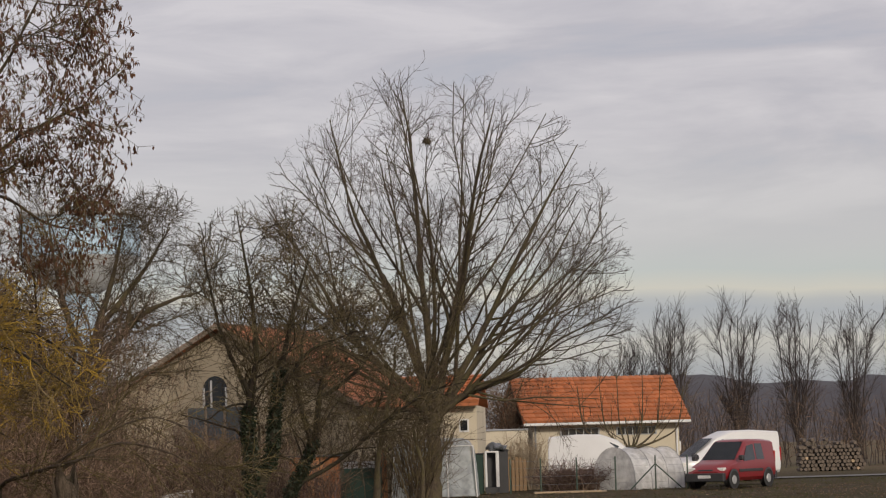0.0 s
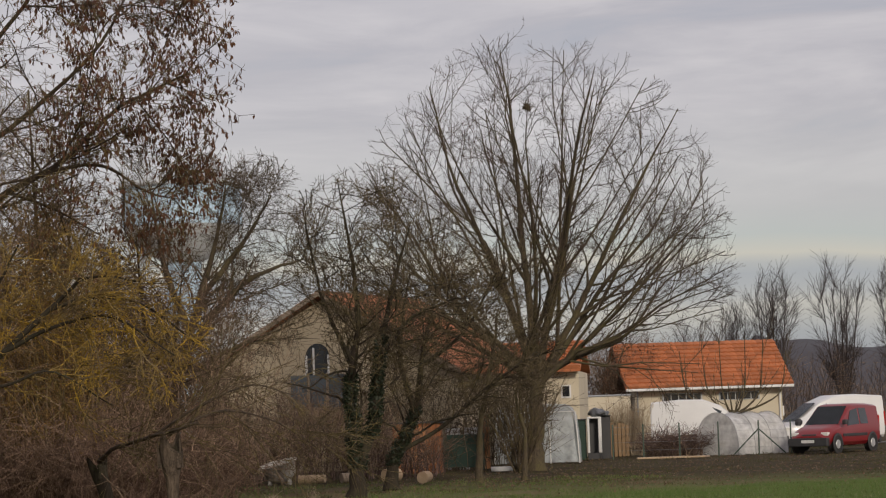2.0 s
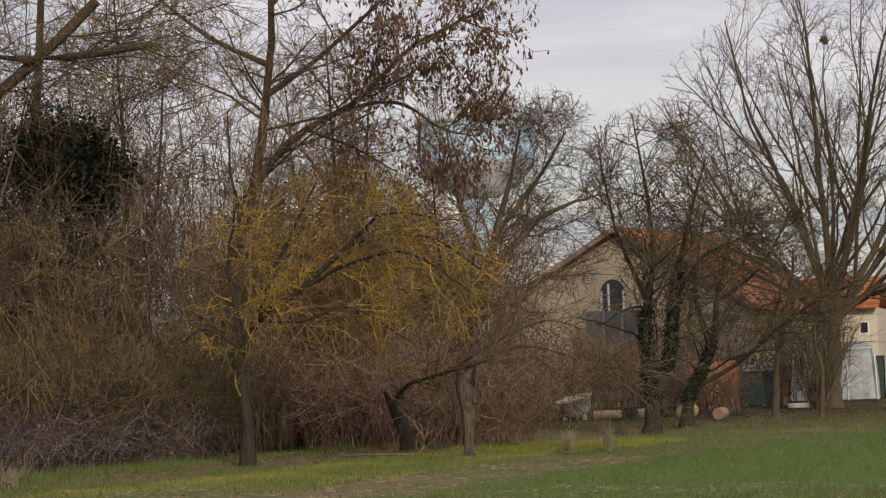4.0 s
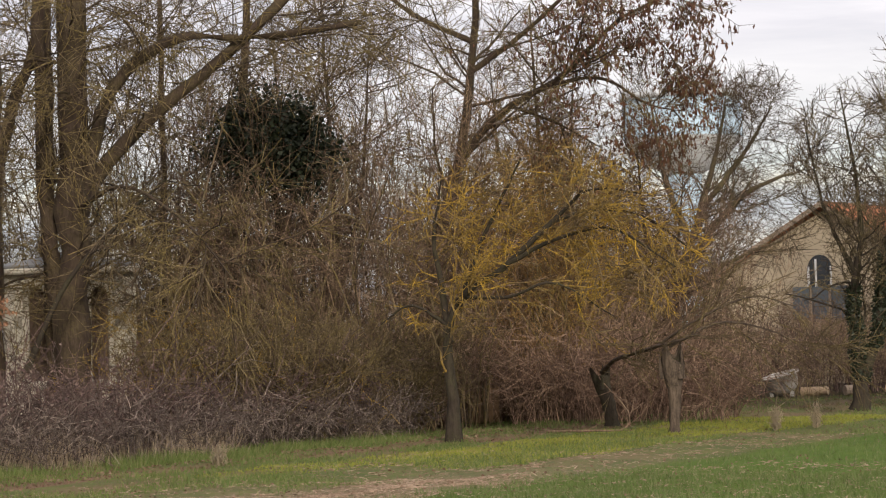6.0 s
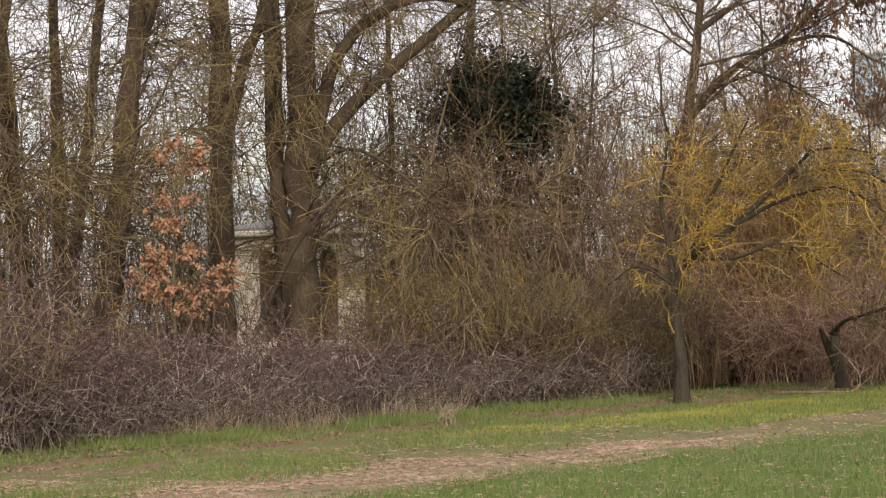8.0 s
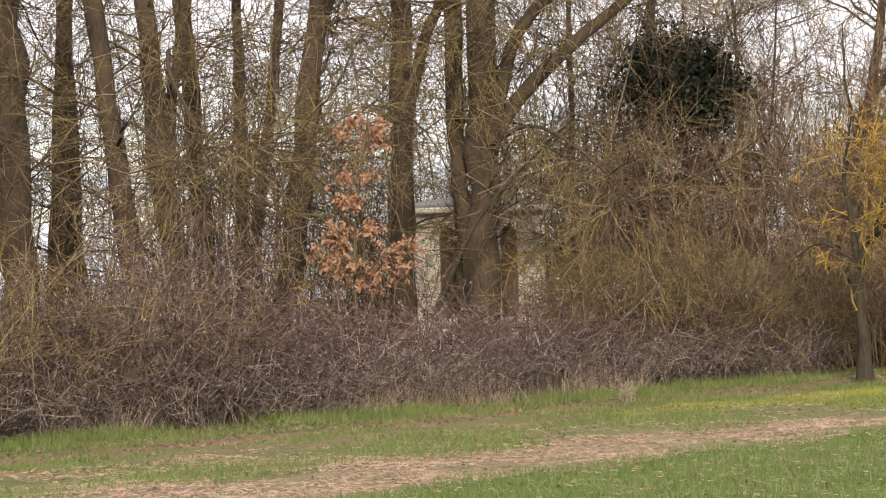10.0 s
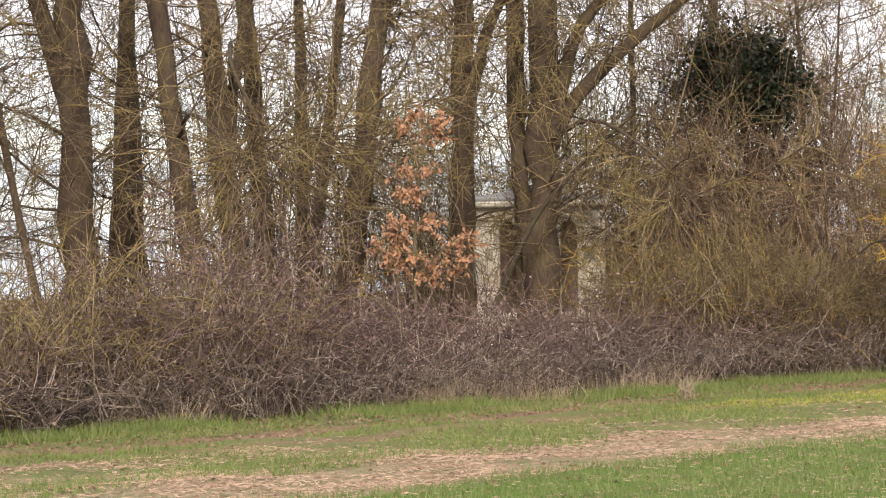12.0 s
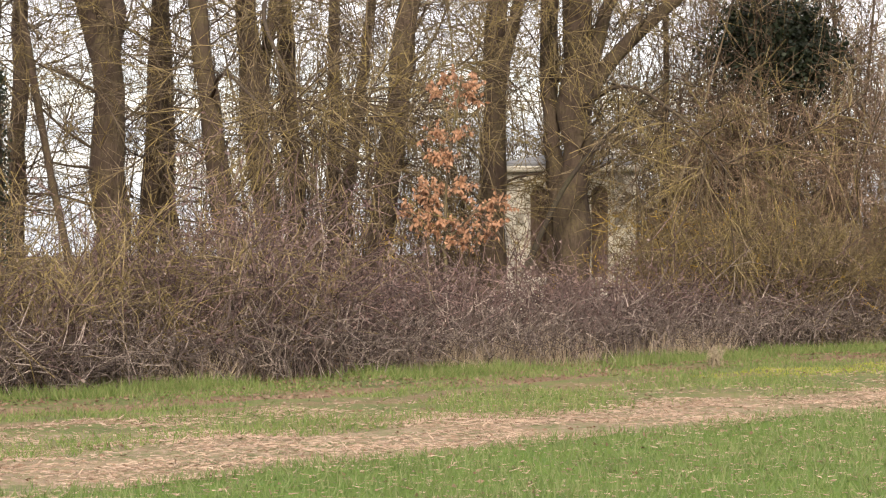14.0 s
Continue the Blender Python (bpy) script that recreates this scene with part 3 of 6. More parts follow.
# shoots round its foot
def shoots(name, label, root, num, spread, height, mat, seed, r=0.014, side=6, category="shrub"):
    rng = np.random.default_rng(seed)
    ob = thing(name, label, category, Matrix.Translation(root))
    a = rng.uniform(0, 2 * math.pi, num)
    d = np.stack([np.cos(a), np.sin(a)], 1) * rng.uniform(0.1, 1, num)[:, None] * spread
    h = rng.uniform(0.6, 1.0, num) * height
    f = np.linspace(0, 1, 7)
    pts = np.zeros((num, 7, 3))
    pts[..., :2] = d[:, None] * (0.12 + 0.88 * f[None, :, None] ** 1.3)
    pts[..., 2] = h[:, None] * f
    pts[:, 1:] += rng.normal(size=(num, 6, 3)) * 0.05
    r0 = rng.uniform(0.6, 1.2, num) * r
    for i in range(num):
        hang("stem", mesh_of(name, *tubes(pts[i:i + 1], r0[i:i + 1], r0[i:i + 1] * 0.35, 4)), mat, ob)
    tw = sprout(rng, pts, r0, r0 * 0.35, side, (-0.2, -0.7), (20, 55), (0.2, 1), 4, 0.15, (0, 0, 0.08), 0.6, 0.004)
    v, q = tubes(*tw, 3)
    if len(v):
        hang("twig", mesh_of(name, v, q), mat, ob)["kind"] = "stuff"
    return ob


shoots("sapling_clump", "fan of bare upright shoots round the foot of the big tree", (-0.95, 76.8, 0), 50, 2.1, 3.2, TWIG_DARK, 41, 0.02, 3)

# ---------------------------------------------------------------- two ivy-clad fruit trees
def ivy_on(ob, root, paths, r0, r1, num, seed, s0=0.0, s1=0.6, thick=0.06):
    rng = np.random.default_rng(seed)
    par = rng.integers(0, len(paths), num)
    s = rng.uniform(s0, s1, num)
    x = s * (paths.shape[1] - 1) * 0.9999
    i = x.astype(int)
    f = (x - i)[:, None]
    pos = paths[par, i] * (1 - f) + paths[par, i + 1] * f
    rad = r0[par] * (1 - s) + r1[par] * s
    pos = pos + unit(rng.normal(size=(num, 3)) * np.array([1, 1, 0.3])) * (rad + rng.uniform(0, thick, num))[:, None]
    return foliage(ob, root, "ivy", pos, LEAF_IVY, seed, (0.04, 0.08), (0.035, 0.07), 1.0, (0, 0, -0.5), "dark green ivy leaves")


crown = [dict(per_m=5.6, length=(-0.9, -2.6), angle=(25, 80), span=(0.32, 1.0), k=6, wiggle=0.26, pull=(0, 0, 0.03), ratio=0.32, rmin=0.012),
         dict(per_m=6.2, length=(-0.5, -1.5), angle=(30, 75), span=(0.15, 1.0), k=5, wiggle=0.34, pull=(0, 0, 0.02), ratio=0.55, rmin=0.008),
         dict(per_m=10.0, length=(-0.15, -0.55), angle=(30, 80), span=(0.05, 1.0), k=2, wiggle=0.3, pull=(0, 0, 0.03), ratio=0.6, rmin=0.0062, cap=10500)]


def within(levels, c, r):
    return [dict(l, hull=(c, r), fill=(0.7, 1.05)) for l in levels]


A = (-4.3, 56.0, 0.0)
ob, lv = tree("fruit_tree", "dark gnarled bare fruit tree with ivy climbing its leaning twin trunks", A,
    [([A, (-4.25, 56, 0.9), (-4.35, 56, 2.4), (-4.15, 56, 4.2), (-4.5, 56.1, 7.0)], 0.19, 0.012), ([(-4.25, 56, 0.6), (-3.9, 56, 1.6), (-3.65, 55.9, 3.2), (-3.3, 56, 4.8), (-2.9, 56, 6)], 0.13, 0.012),
     ([(-4.3, 56, 3.0), (-4.9, 56, 4.4), (-5.3, 56, 6.4)], 0.06, 0.01), ([(-3.7, 56, 3.0), (-3.0, 56.2, 3.9), (-2.0, 56, 4.3)], 0.06, 0.02)],
    within(crown, (-3.7, 56, 4.75), (2.35, 2.1, 2.7)), (BARK_DARK, BARK_DARK, TWIG_DARK), 21, group="ivy-clad fruit trees")
ivy_on(ob, A, *[z[:2] for z in lv[0]], 5200, 5, 0.2, 0.55, 0.07)
A2 = (-3.9, 62.0, 0.0)
ob, lv = tree("fruit_tree", "dark gnarled bare fruit tree with ivy climbing its leaning twin trunks", A2,
    [([A2, (-3.8, 62, 0.8), (-3.2, 62, 2.0), (-3.0, 62, 3.6), (-2.4, 62, 5.4)], 0.17, 0.012), ([(-3.7, 62, 0.9), (-2.6, 62, 1.5), (-1.6, 62, 2.3), (-0.6, 62, 3.0), (0.4, 62, 3.3)], 0.06, 0.015),
     ([(-3.3, 62, 1.9), (-3.6, 62, 3.4), (-3.3, 62, 5.2)], 0.08, 0.02), ([(-3.0, 62, 3.0), (-2.0, 62, 3.8), (-1.2, 62.3, 5.2)], 0.06, 0.02)],
    within(crown, (-2.2, 62, 4.4), (3.1, 2.2, 2.6)), (BARK_DARK, BARK_DARK, TWIG_DARK), 22, group="ivy-clad fruit trees")
ivy_on(ob, A2, *[z[:1] for z in lv[0]], 1800, 6, 0.2, 0.5)
tree("young_tree", "thin bare young tree with crooked grey branches", (-1.9, 67, 0),
    [([(-1.9, 67, 0), (-1.85, 67, 1.4), (-1.5, 67, 3.0), (-1.3, 67, 4.4)], 0.10, 0.025)], within([dict(c, cap=6000) if "cap" in c else c for c in crown], (-1.6, 67, 3.4), (1.9, 1.5, 2.2)), (BARK_GREY, BARK_GREY, TWIG_DARK), 23)
tree("young_tree", "thin bare young tree with crooked grey branches", (-0.75, 68, 0),
    [([(-0.75, 68, 0), (-0.7, 68, 1.2), (-0.9, 68, 2.2), (-0.6, 68, 3.2)], 0.07, 0.02)], within([dict(c, cap=3000) if "cap" in c else c for c in crown], (-0.8, 68, 2.6), (1.2, 1.2, 1.5)), (BARK_GREY, BARK_GREY, TWIG_GREY), 24)

# ---------------------------------------------------------------- crooked grey tree behind (walnut-like)
W = (-11.6, 75.0, 0.0)
walnut = [dict(crown[0], per_m=4.0, length=(-1.2, -3.2), angle=(25, 65)), dict(crown[1], length=(-0.6, -1.7), per_m=5.0, wiggle=0.3), dict(crown[2], per_m=11, length=(-0.2, -0.6), cap=16000)]
tree("walnut_tree", "spreading bare tree with crooked pale grey branches", W,
    [([W, (-11.3, 75, 2), (-10.6, 75, 4.2), (-9.9, 75, 6.2), (-9.3, 75, 8.8)], 0.30, 0.015), ([(-10.9, 75, 3.4), (-9.8, 75, 4.9), (-8.6, 75, 6.0), (-7.1, 75, 6.5)], 0.15, 0.03),
     ([(-10.5, 75, 4.4), (-11.2, 75, 6.4), (-11.6, 75, 9.0)], 0.14, 0.015), ([(-11.0, 75, 3.6), (-12.4, 75, 5.2), (-13.4, 75, 7.6)], 0.12, 0.015), ([(-10.2, 75, 5.4), (-8.8, 75.3, 7.2), (-8.0, 75, 8.4)], 0.10, 0.02), ([(-10.8, 75, 3.2), (-9.3, 75, 3.9), (-7.4, 74.8, 4.6)], 0.09, 0.02)],
    within(walnut, (-10.3, 75, 6.4), (4.2, 3.0, 4.0)), (BARK_GREY, BARK_GREY, TWIG_GREY), 25)

# ---------------------------------------------------------------- alder that has kept its brown leaves
D = (-13.7, 54.0, 0.0)
alder = [dict(per_m=3.2, length=(-1.2, -3.4), angle=(40, 85), span=(0.3, 1.0), k=7, wiggle=0.12, pull=(0, 0, 0.05), ratio=0.4, rmin=0.016),
         dict(per_m=5.0, length=(-0.5, -1.5), angle=(30, 65), span=(0.1, 1.0), k=4, wiggle=0.16, pull=(0, 0, -0.01), ratio=0.55, rmin=0.007),
         dict(per_m=10.0, length=(-0.2, -0.6), angle=(25, 65), span=(0.05, 1.0), k=2, wiggle=0.16, pull=(0, 0, -0.06), ratio=0.6, rmin=0.0065, cap=9000)]
ob, lv = tree("alder_tree", "tall mossy-barked tree with hanging clusters of dry brown leaves", D,
    [([D, (-13.5, 54, 2.2), (-13.0, 54, 4.2), (-12.35, 54, 6.5), (-12.1, 54, 9.2), (-12.2, 54, 12.6)], 0.21, 0.04), ([(-12.75, 54, 5.3), (-11.7, 54, 6.6), (-10.2, 54, 7.4), (-9.0, 54, 8.5), (-7.4, 54, 9.2)], 0.095, 0.025),
     ([(-12.2, 54, 7.6), (-11.0, 54, 8.4), (-9.4, 54, 9.8), (-8.4, 54, 11.6)], 0.07, 0.02), ([(-12.1, 54, 8.2), (-13.6, 54, 9.0), (-15.2, 54, 10.4)], 0.07, 0.02), ([(-12.1, 54, 9.5), (-10.8, 54, 11), (-9.8, 54, 12.8)], 0.06, 0.015), ([(-10.6, 54, 7.2), (-9.4, 54, 7.3), (-8.4, 54, 6.7), (-7.6, 54, 6.5)], 0.045, 0.012), ([(-11.4, 54, 6.8), (-10.4, 54, 6.4), (-9.4, 54, 5.8)], 0.04, 0.012)],
    within(alder, (-10.9, 54, 8.9), (4.9, 3.0, 4.9)), (BARK_POPLAR, BARK_POPLAR, TWIG_OLIVE), 36)
rng = np.random.default_rng(8)
pos = along(rng, lv[-1][0], 26000, 0.2, 1.0)
k = (pos[:, 0] + 10.2) * 0.8 + (pos[:, 2] - 8.0) * 0.25
pos = pos[(rng.normal(size=len(pos)) * 0.8 < k - 0.1) & (np.sin(pos[:, 0] * 2.4) + np.sin(pos[:, 2] * 2.9 + pos[:, 1]) + rng.normal(size=len(pos)) * 0.5 > -1.1)][:8000]
cell = np.unique(np.floor(pos / 0.5).astype(int), axis=0, return_inverse=True)[1].ravel()   # no knot of leaves in one spot
order = np.argsort(cell, kind="stable")
rank = np.arange(len(pos)) - np.searchsorted(cell[order], cell[order])
pos = pos[order[rank < 34]]
foliage(ob, D, "leaves", pos, LEAF_DRY, 9, (0.09, 0.17), (0.035, 0.065), 0.35, (0, 0, -1), "dry red-brown leaves")

# ---------------------------------------------------------------- small tree yellow with lichen, low and leaning
Lr = (-10.35, 43.5, 0.0)
lich = [dict(per_m=4.2, length=(-0.8, -2.3), angle=(25, 80), span=(0.22, 1.0), k=7, wiggle=0.24, pull=(0.06, 0, -0.03), ratio=0.24, rmin=0.011),
        dict(per_m=5.5, length=(-0.4, -1.3), angle=(25, 75), span=(0.1, 1.0), k=5, wiggle=0.22, pull=(0.05, 0, -0.07), ratio=0.6, rmin=0.0085),
        dict(per_m=8.0, length=(-0.12, -0.45), angle=(25, 70), span=(0.05, 1.0), k=3, wiggle=0.34, pull=(0, 0, -0.05), ratio=0.7, rmin=0.0065, cap=5200)]
tree("plum_tree", "low leaning fruit tree with twigs coated in yellow-orange lichen", Lr,
    [([Lr, (-10.33, 43.5, 0.6), (-10.36, 43.5, 1.2), (-10.38, 43.5, 1.9), (-10.11, 43.5, 2.58), (-9.34, 43.45, 3.05), (-8.32, 43.4, 3.89), (-7.81, 43.4, 4.31), (-6.93, 43.4, 4.2)], 0.125, 0.012),
     ([(-10.38, 43.5, 1.75), (-10.5, 43.6, 2.6), (-10.62, 43.6, 3.6), (-10.45, 43.6, 4.6)], 0.075, 0.014), ([(-10.2, 43.5, 2.3), (-9.9, 43.6, 3.2), (-9.4, 43.6, 4.2), (-9.0, 43.5, 4.9)], 0.05, 0.014),
     ([(-9.4, 43.45, 3.0), (-8.5, 43.2, 3.4), (-7.4, 43.1, 3.6), (-6.3, 43.1, 2.9)], 0.045, 0.012), ([(-8.5, 43.4, 3.75), (-7.8, 43.6, 3.95), (-6.9, 43.7, 3.8), (-6.0, 43.7, 3.1)], 0.035, 0.011),
     ([(-10.1, 43.5, 2.5), (-9.2, 43.2, 2.5), (-8.4, 43.1, 2.7), (-7.4, 43.2, 2.1)], 0.035, 0.012), ([(-10.35, 43.5, 2.0), (-11.0, 43.4, 2.4), (-11.6, 43.5, 2.1)], 0.035, 0.011)],
    within(lich, (-8.7, 43.5, 3.25), (3.0, 2.0, 2.0)), (BARK_DARK, TWIG_LICHEN, TWIG_LICHEN), 27)

mid = [dict(alder[0], per_m=3.5), dict(alder[1], per_m=6), dict(alder[2], per_m=7, cap=6000)]
for i, (x, y, h, mt) in enumerate(((-15.2, 53.0, 10, TWIG_OLIVE), (-12.6, 63.0, 10.5, TWIG_BROWN), (-9.6, 60.5, 6.5, TWIG_BROWN))):
    tree("bare_tree", "slim bare tree with a dense veil of fine twigs", (x, y, 0), [([(x, y, 0), (x + 0.1, y, h * 0.4), (x - 0.1, y, h * 0.97)], 0.10, 0.02), ([(x + 0.05, y, h * 0.25), (x + 0.7, y, h * 0.5), (x + 1.0, y, h * 0.85)], 0.06, 0.015), ([(x, y, h * 0.3), (x - 0.9, y, h * 0.55), (x - 1.2, y, h * 0.85)], 0.06, 0.015)],
        within(mid, (x, y, h * 0.66), (2.2, 2, h * 0.4)), (BARK_POPLAR, BARK_POPLAR, mt), 300 + i, group="slim bare trees")

# ---------------------------------------------------------------- tall trees behind the hedge: foot, way up, radius
tall = [dict(per_m=2.0, length=(-1.0, -3.4), angle=(30, 80), span=(0.2, 1.0), k=7, wiggle=0.18, pull=(0, 0, -0.02), ratio=0.13, rmin=0.014),
        dict(per_m=4.6, length=(-0.6, -1.9), angle=(30, 70), span=(0.05, 1.0), k=4, wiggle=0.22, pull=(0, 0, -0.10), ratio=0.55, rmin=0.010),
        dict(per_m=7.5, length=(-0.2, -0.8), angle=(25, 65), span=(0.05, 1.0), k=2, wiggle=0.32, pull=(0, 0, -0.08), ratio=0.65, rmin=0.006, cap=1900)]
TALL = [  # foot, point at 7 m, radius, forks
    ((-26.1, 37.9), (-26.1, 37.9), 0.13, ()), ((-24.7, 38.6), (-25.9, 38.1), 0.085, ()),
    ((-24.95, 39.8), (-25.0, 39.8), 0.36, ((-25.15, 39.7, 5.6, -26.2, 39.4, 9.0, 0.2),)), ((-26.0, 42.7), (-25.7, 42.9), 0.21, ()),
    ((-23.4, 41.9), (-24.2, 41.5), 0.25, ()), ((-23.75, 44.0), (-24.3, 43.7), 0.28, ((-24.0, 43.9, 4.6, -23.2, 43.7, 8.5, 0.13),)), ((-24.2, 46.0), (-24.6, 45.8), 0.24, ()),
    ((-24.6, 48.1), (-24.6, 48.1), 0.16, ()), ((-23.8, 46.3), (-23.0, 46.7), 0.14, ()), ((-22.2, 44.8), (-21.4, 45.2), 0.29, ((-21.6, 45.1, 5.4, -20.8, 45.3, 8.5, 0.12),)),
    ((-20.0, 45.8), (-19.9, 45.9), 0.27, ((-19.9, 45.85, 4.9, -18.9, 46.0, 8.0, 0.13),)), ((-18.7, 45.9), (-18.75, 45.9), 0.17, ()),
    ((-18.2, 50.9), (-18.2, 50.9), 0.085, ()), ((-17.1, 51.2), (-16.6, 51.4), 0.12, ()), ((-28.5, 42.0), (-28.3, 42.0), 0.2, ()), ((-27.6, 46.5), (-27.8, 46.5), 0.22, ()),
]
# lichen-covered side limbs that reach out over the hedge
OVER = {5: [([(-23.9, 43.8, 5.6), (-22.6, 41.4, 6.3), (-21.2, 38.9, 5.6), (-20.3, 38.0, 4.7), (-19.9, 37.8, 3.9)], 0.05, 0.012)], 4: [([(-23.9, 41.7, 4.6), (-22.4, 39.6, 4.9), (-20.8, 38.4, 4.0), (-19.6, 38.0, 3.2)], 0.045, 0.012)],
        8: [([(-23.5, 46.4, 4.2), (-21.5, 42.4, 4.6), (-19.6, 39.6, 4.1), (-18.4, 38.8, 3.7)], 0.045, 0.012)]}
for i, ((fx, fy), (tx, ty), r, forks) in enumerate(TALL):
    foot = (fx, fy, 0.0)
    at = lambda z: (fx + (tx - fx) * z / 7, fy + (ty - fy) * z / 7, z)
    stems = [([foot, at(2.5), at(5), at(7.5), at(10.5)], r, r * 0.6)] + OVER.get(i, [])
    for x0, y0, z0, x1, y1, z1, rr in forks:
        stems.append(([at(z0 - 0.6), ((x0 + x1) / 2 + (x0 - x1) * 0.15, (y0 + y1) / 2, (z0 + z1) / 2 - 0.2), (x1, y1, z1), (x1 + (x1 - x0) * 0.4, y1, z1 + 2)], rr, rr * 0.6))
    ob, lv = tree("poplar_tree", "tall bare tree with a thick mossy grey-brown trunk behind the hedge" if r > 0.15 else "slender bare tree with a thin mossy trunk behind the hedge", foot, stems, tall, (BARK_POPLAR, BARK_POPLAR, TWIG_OLIVE if i % 3 else TWIG_GREY), 100 + i, group="tall trees behind the hedge")
    if i == 0:
        ivy_on(ob, foot, *lv[0], 3200, 17, 0.15, 0.5, 0.16)

M = (-17.75, 44.6, 0.0)
tree("great_tree", "massive bare tree with thick trunk and heavy spreading lichen-covered limbs", M,
    [([M, (-17.8, 44.6, 1.7), (-17.75, 44.6, 4), (-17.7, 44.6, 7), (-17.6, 44.6, 11)], 0.34, 0.25), ([(-17.74, 44.6, 3.9), (-17.5, 44.75, 4.7), (-16.95, 44.9, 5.5), (-16.0, 45.2, 6.4), (-14.8, 45.6, 7.4), (-13.6, 45.9, 8.6)], 0.17, 0.09),
     ([(-17.72, 44.6, 3.9), (-17.4, 44.6, 5.2), (-17.15, 44.7, 6.3), (-16.6, 45.0, 7.1), (-15.7, 45.2, 7.6), (-14.2, 45.4, 7.5), (-12.4, 45.5, 7.7)], 0.16, 0.06), ([(-17.85, 44.7, 1.2), (-18.3, 44.8, 4), (-18.5, 44.9, 8.5)], 0.2, 0.12), ([(-17.7, 44.6, 4.4), (-16.2, 43.2, 4.7), (-14.6, 42.0, 3.9), (-13.6, 41.4, 2.9)], 0.05, 0.012)],
    [dict(tall[0], per_m=2.6, span=(0.36, 1.0), ratio=0.11), dict(tall[1], per_m=4.6), dict(tall[2], cap=6500)], (BARK_POPLAR, BARK_POPLAR, TWIG_OLIVE), 28)

tree("dead_branch", "dark dead limb slanting down from the great tree into the hedge", (-17.6, 42.4, 1.6), [([(-17.8, 42.3, 1.4), (-17.2, 42.7, 2.9), (-16.4, 43.0, 3.9), (-15.5, 43.4, 4.8)], 0.055, 0.025)], [dict(per_m=2.5, length=(-0.4, -1.2), angle=(25, 70), span=(0.2, 1), k=5, wiggle=0.2, pull=(0, 0, -0.05), ratio=0.4, rmin=0.011), dict(per_m=4, length=(-0.2, -0.7), k=3, wiggle=0.2, pull=(0, 0, -0.1), rmin=0.007)], (BARK_DARK, BARK_DARK, TWIG_OLIVE), 33, "branch")

# ---------------------------------------------------------------- hedge and thickets
def thicket(name, label, zone, num, height, mats, seed, lean=0.35, r=0.009, side=(3, (-0.3, -0.9)), side2=None, arch=0.0, leaves=None):
    """A mass of stems. zone(rng, n) gives the feet; height (low, high) may be a function of the feet."""
    rng = np.random.default_rng(seed)
    foot = zone(rng, num)
    n = len(foot)
    h = (height(foot) if callable(height) else height[1]) * rng.uniform(0.45, 1.0, n)
    k = 7
    f = np.linspace(0, 1, k)
    a = rng.uniform(0, 2 * math.pi, n)
    out = np.stack([np.cos(a), np.sin(a)], 1) * (h * lean * rng.uniform(0.2, 1.4, n))[:, None]
    pts = np.zeros((n, k, 3))
    pts[...] = foot[:, None]
    pts[..., :2] += out[:, None] * (f[None, :, None] ** 1.4)
    pts[..., 2] += h[:, None] * (f - arch * rng.uniform(0.2, 1.2, n)[:, None] * f ** 3)
    pts[:, 1:] += np.cumsum(rng.normal(size=(n, k - 1, 3)), 1) * (h * 0.022)[:, None, None]
    pts[..., 2] = np.maximum(pts[..., 2], 0.02)
    r0 = r * rng.uniform(0.55, 1.4, n)
    ob = thing(name, label, "shrub" if arch else "thicket", Matrix.Translation(foot[0]), kind="stuff")
    v, q = tubes(pts, r0, r0 * 0.4, 3)
    hang("stem", mesh_of(name, local(v, foot[0]), q), mats[0], ob)["kind"] = "stuff"
    tw = sprout(rng, pts, r0, r0 * 0.4, side[0], side[1], (25, 80), (0.12, 1), 3, 0.3, (0, 0, 0.0), 0.65, 0.007)
    v, q = tubes(*tw, 3)
    hang("twig", mesh_of(name, local(v, foot[0]), q), mats[1], ob)["kind"] = "stuff"
    last = tw
    if side2:
        last = sprout(rng, *tw, side2[0], side2[1], (25, 80), (0.1, 1), 2, 0.22, (0, 0, 0.0), 0.75, 0.0055)
        v, q = tubes(*last, 3)
        hang("fine_twig", mesh_of(name, local(v, foot[0]), q), mats[1], ob)["kind"] = "stuff"
    if leaves:
        pos = along(rng, last[0], leaves[0], 0.2, 1)
        foliage(ob, foot[0], "leaves", pos, leaves[1], seed + 1, leaves[2], leaves[3], 0.8, (0, 0, -0.4))
    return ob


def strip(y0, y1, u0, u1):
    def zone(rng, n):
        p = scatter(rng, n, y0, y1, u0, u1)
        return p
    return zone


def area(x0, x1, y0, y1, edge=None):
    def zone(rng, n):
        p = np.stack([rng.uniform(x0, x1, n), rng.uniform(y0, y1, n), np.zeros(n)], 1)
        return p if edge is None else p[edge(p[:, 0], p[:, 1])]
    return zone


thicket("bramble_hedge", "tangled hedge of bare grey and reddish bramble canes", strip(19, 47, -13.6, -9.9), 2150, lambda p: 2.15 + 1.9 * np.exp(-((p[:, 0] / p[:, 1] + 0.555) / 0.05) ** 2) + 0.2 * np.sin(p[:, 1] * 2.1) + 0.4 * np.sin(p[:, 1] * 5.1 + p[:, 0] * 2.0), (CANE_GREY, CANE_RED), 51, 0.6, 0.0068, (3.8, (-0.25, -0.95)), None, 0.7, (17000, LEAF_BRAMBLE, (0.04, 0.08), (0.03, 0.055)))
thicket("bramble_hedge", "low tangle of pale dead canes and stalks at the hedge foot", strip(19, 47, -10.9, -9.5), 1700, (0, 1.3), (CANE_GREY, CANE_GREY), 52, 1.0, 0.006, (4.5, (-0.15, -0.6)), None, 0.5)
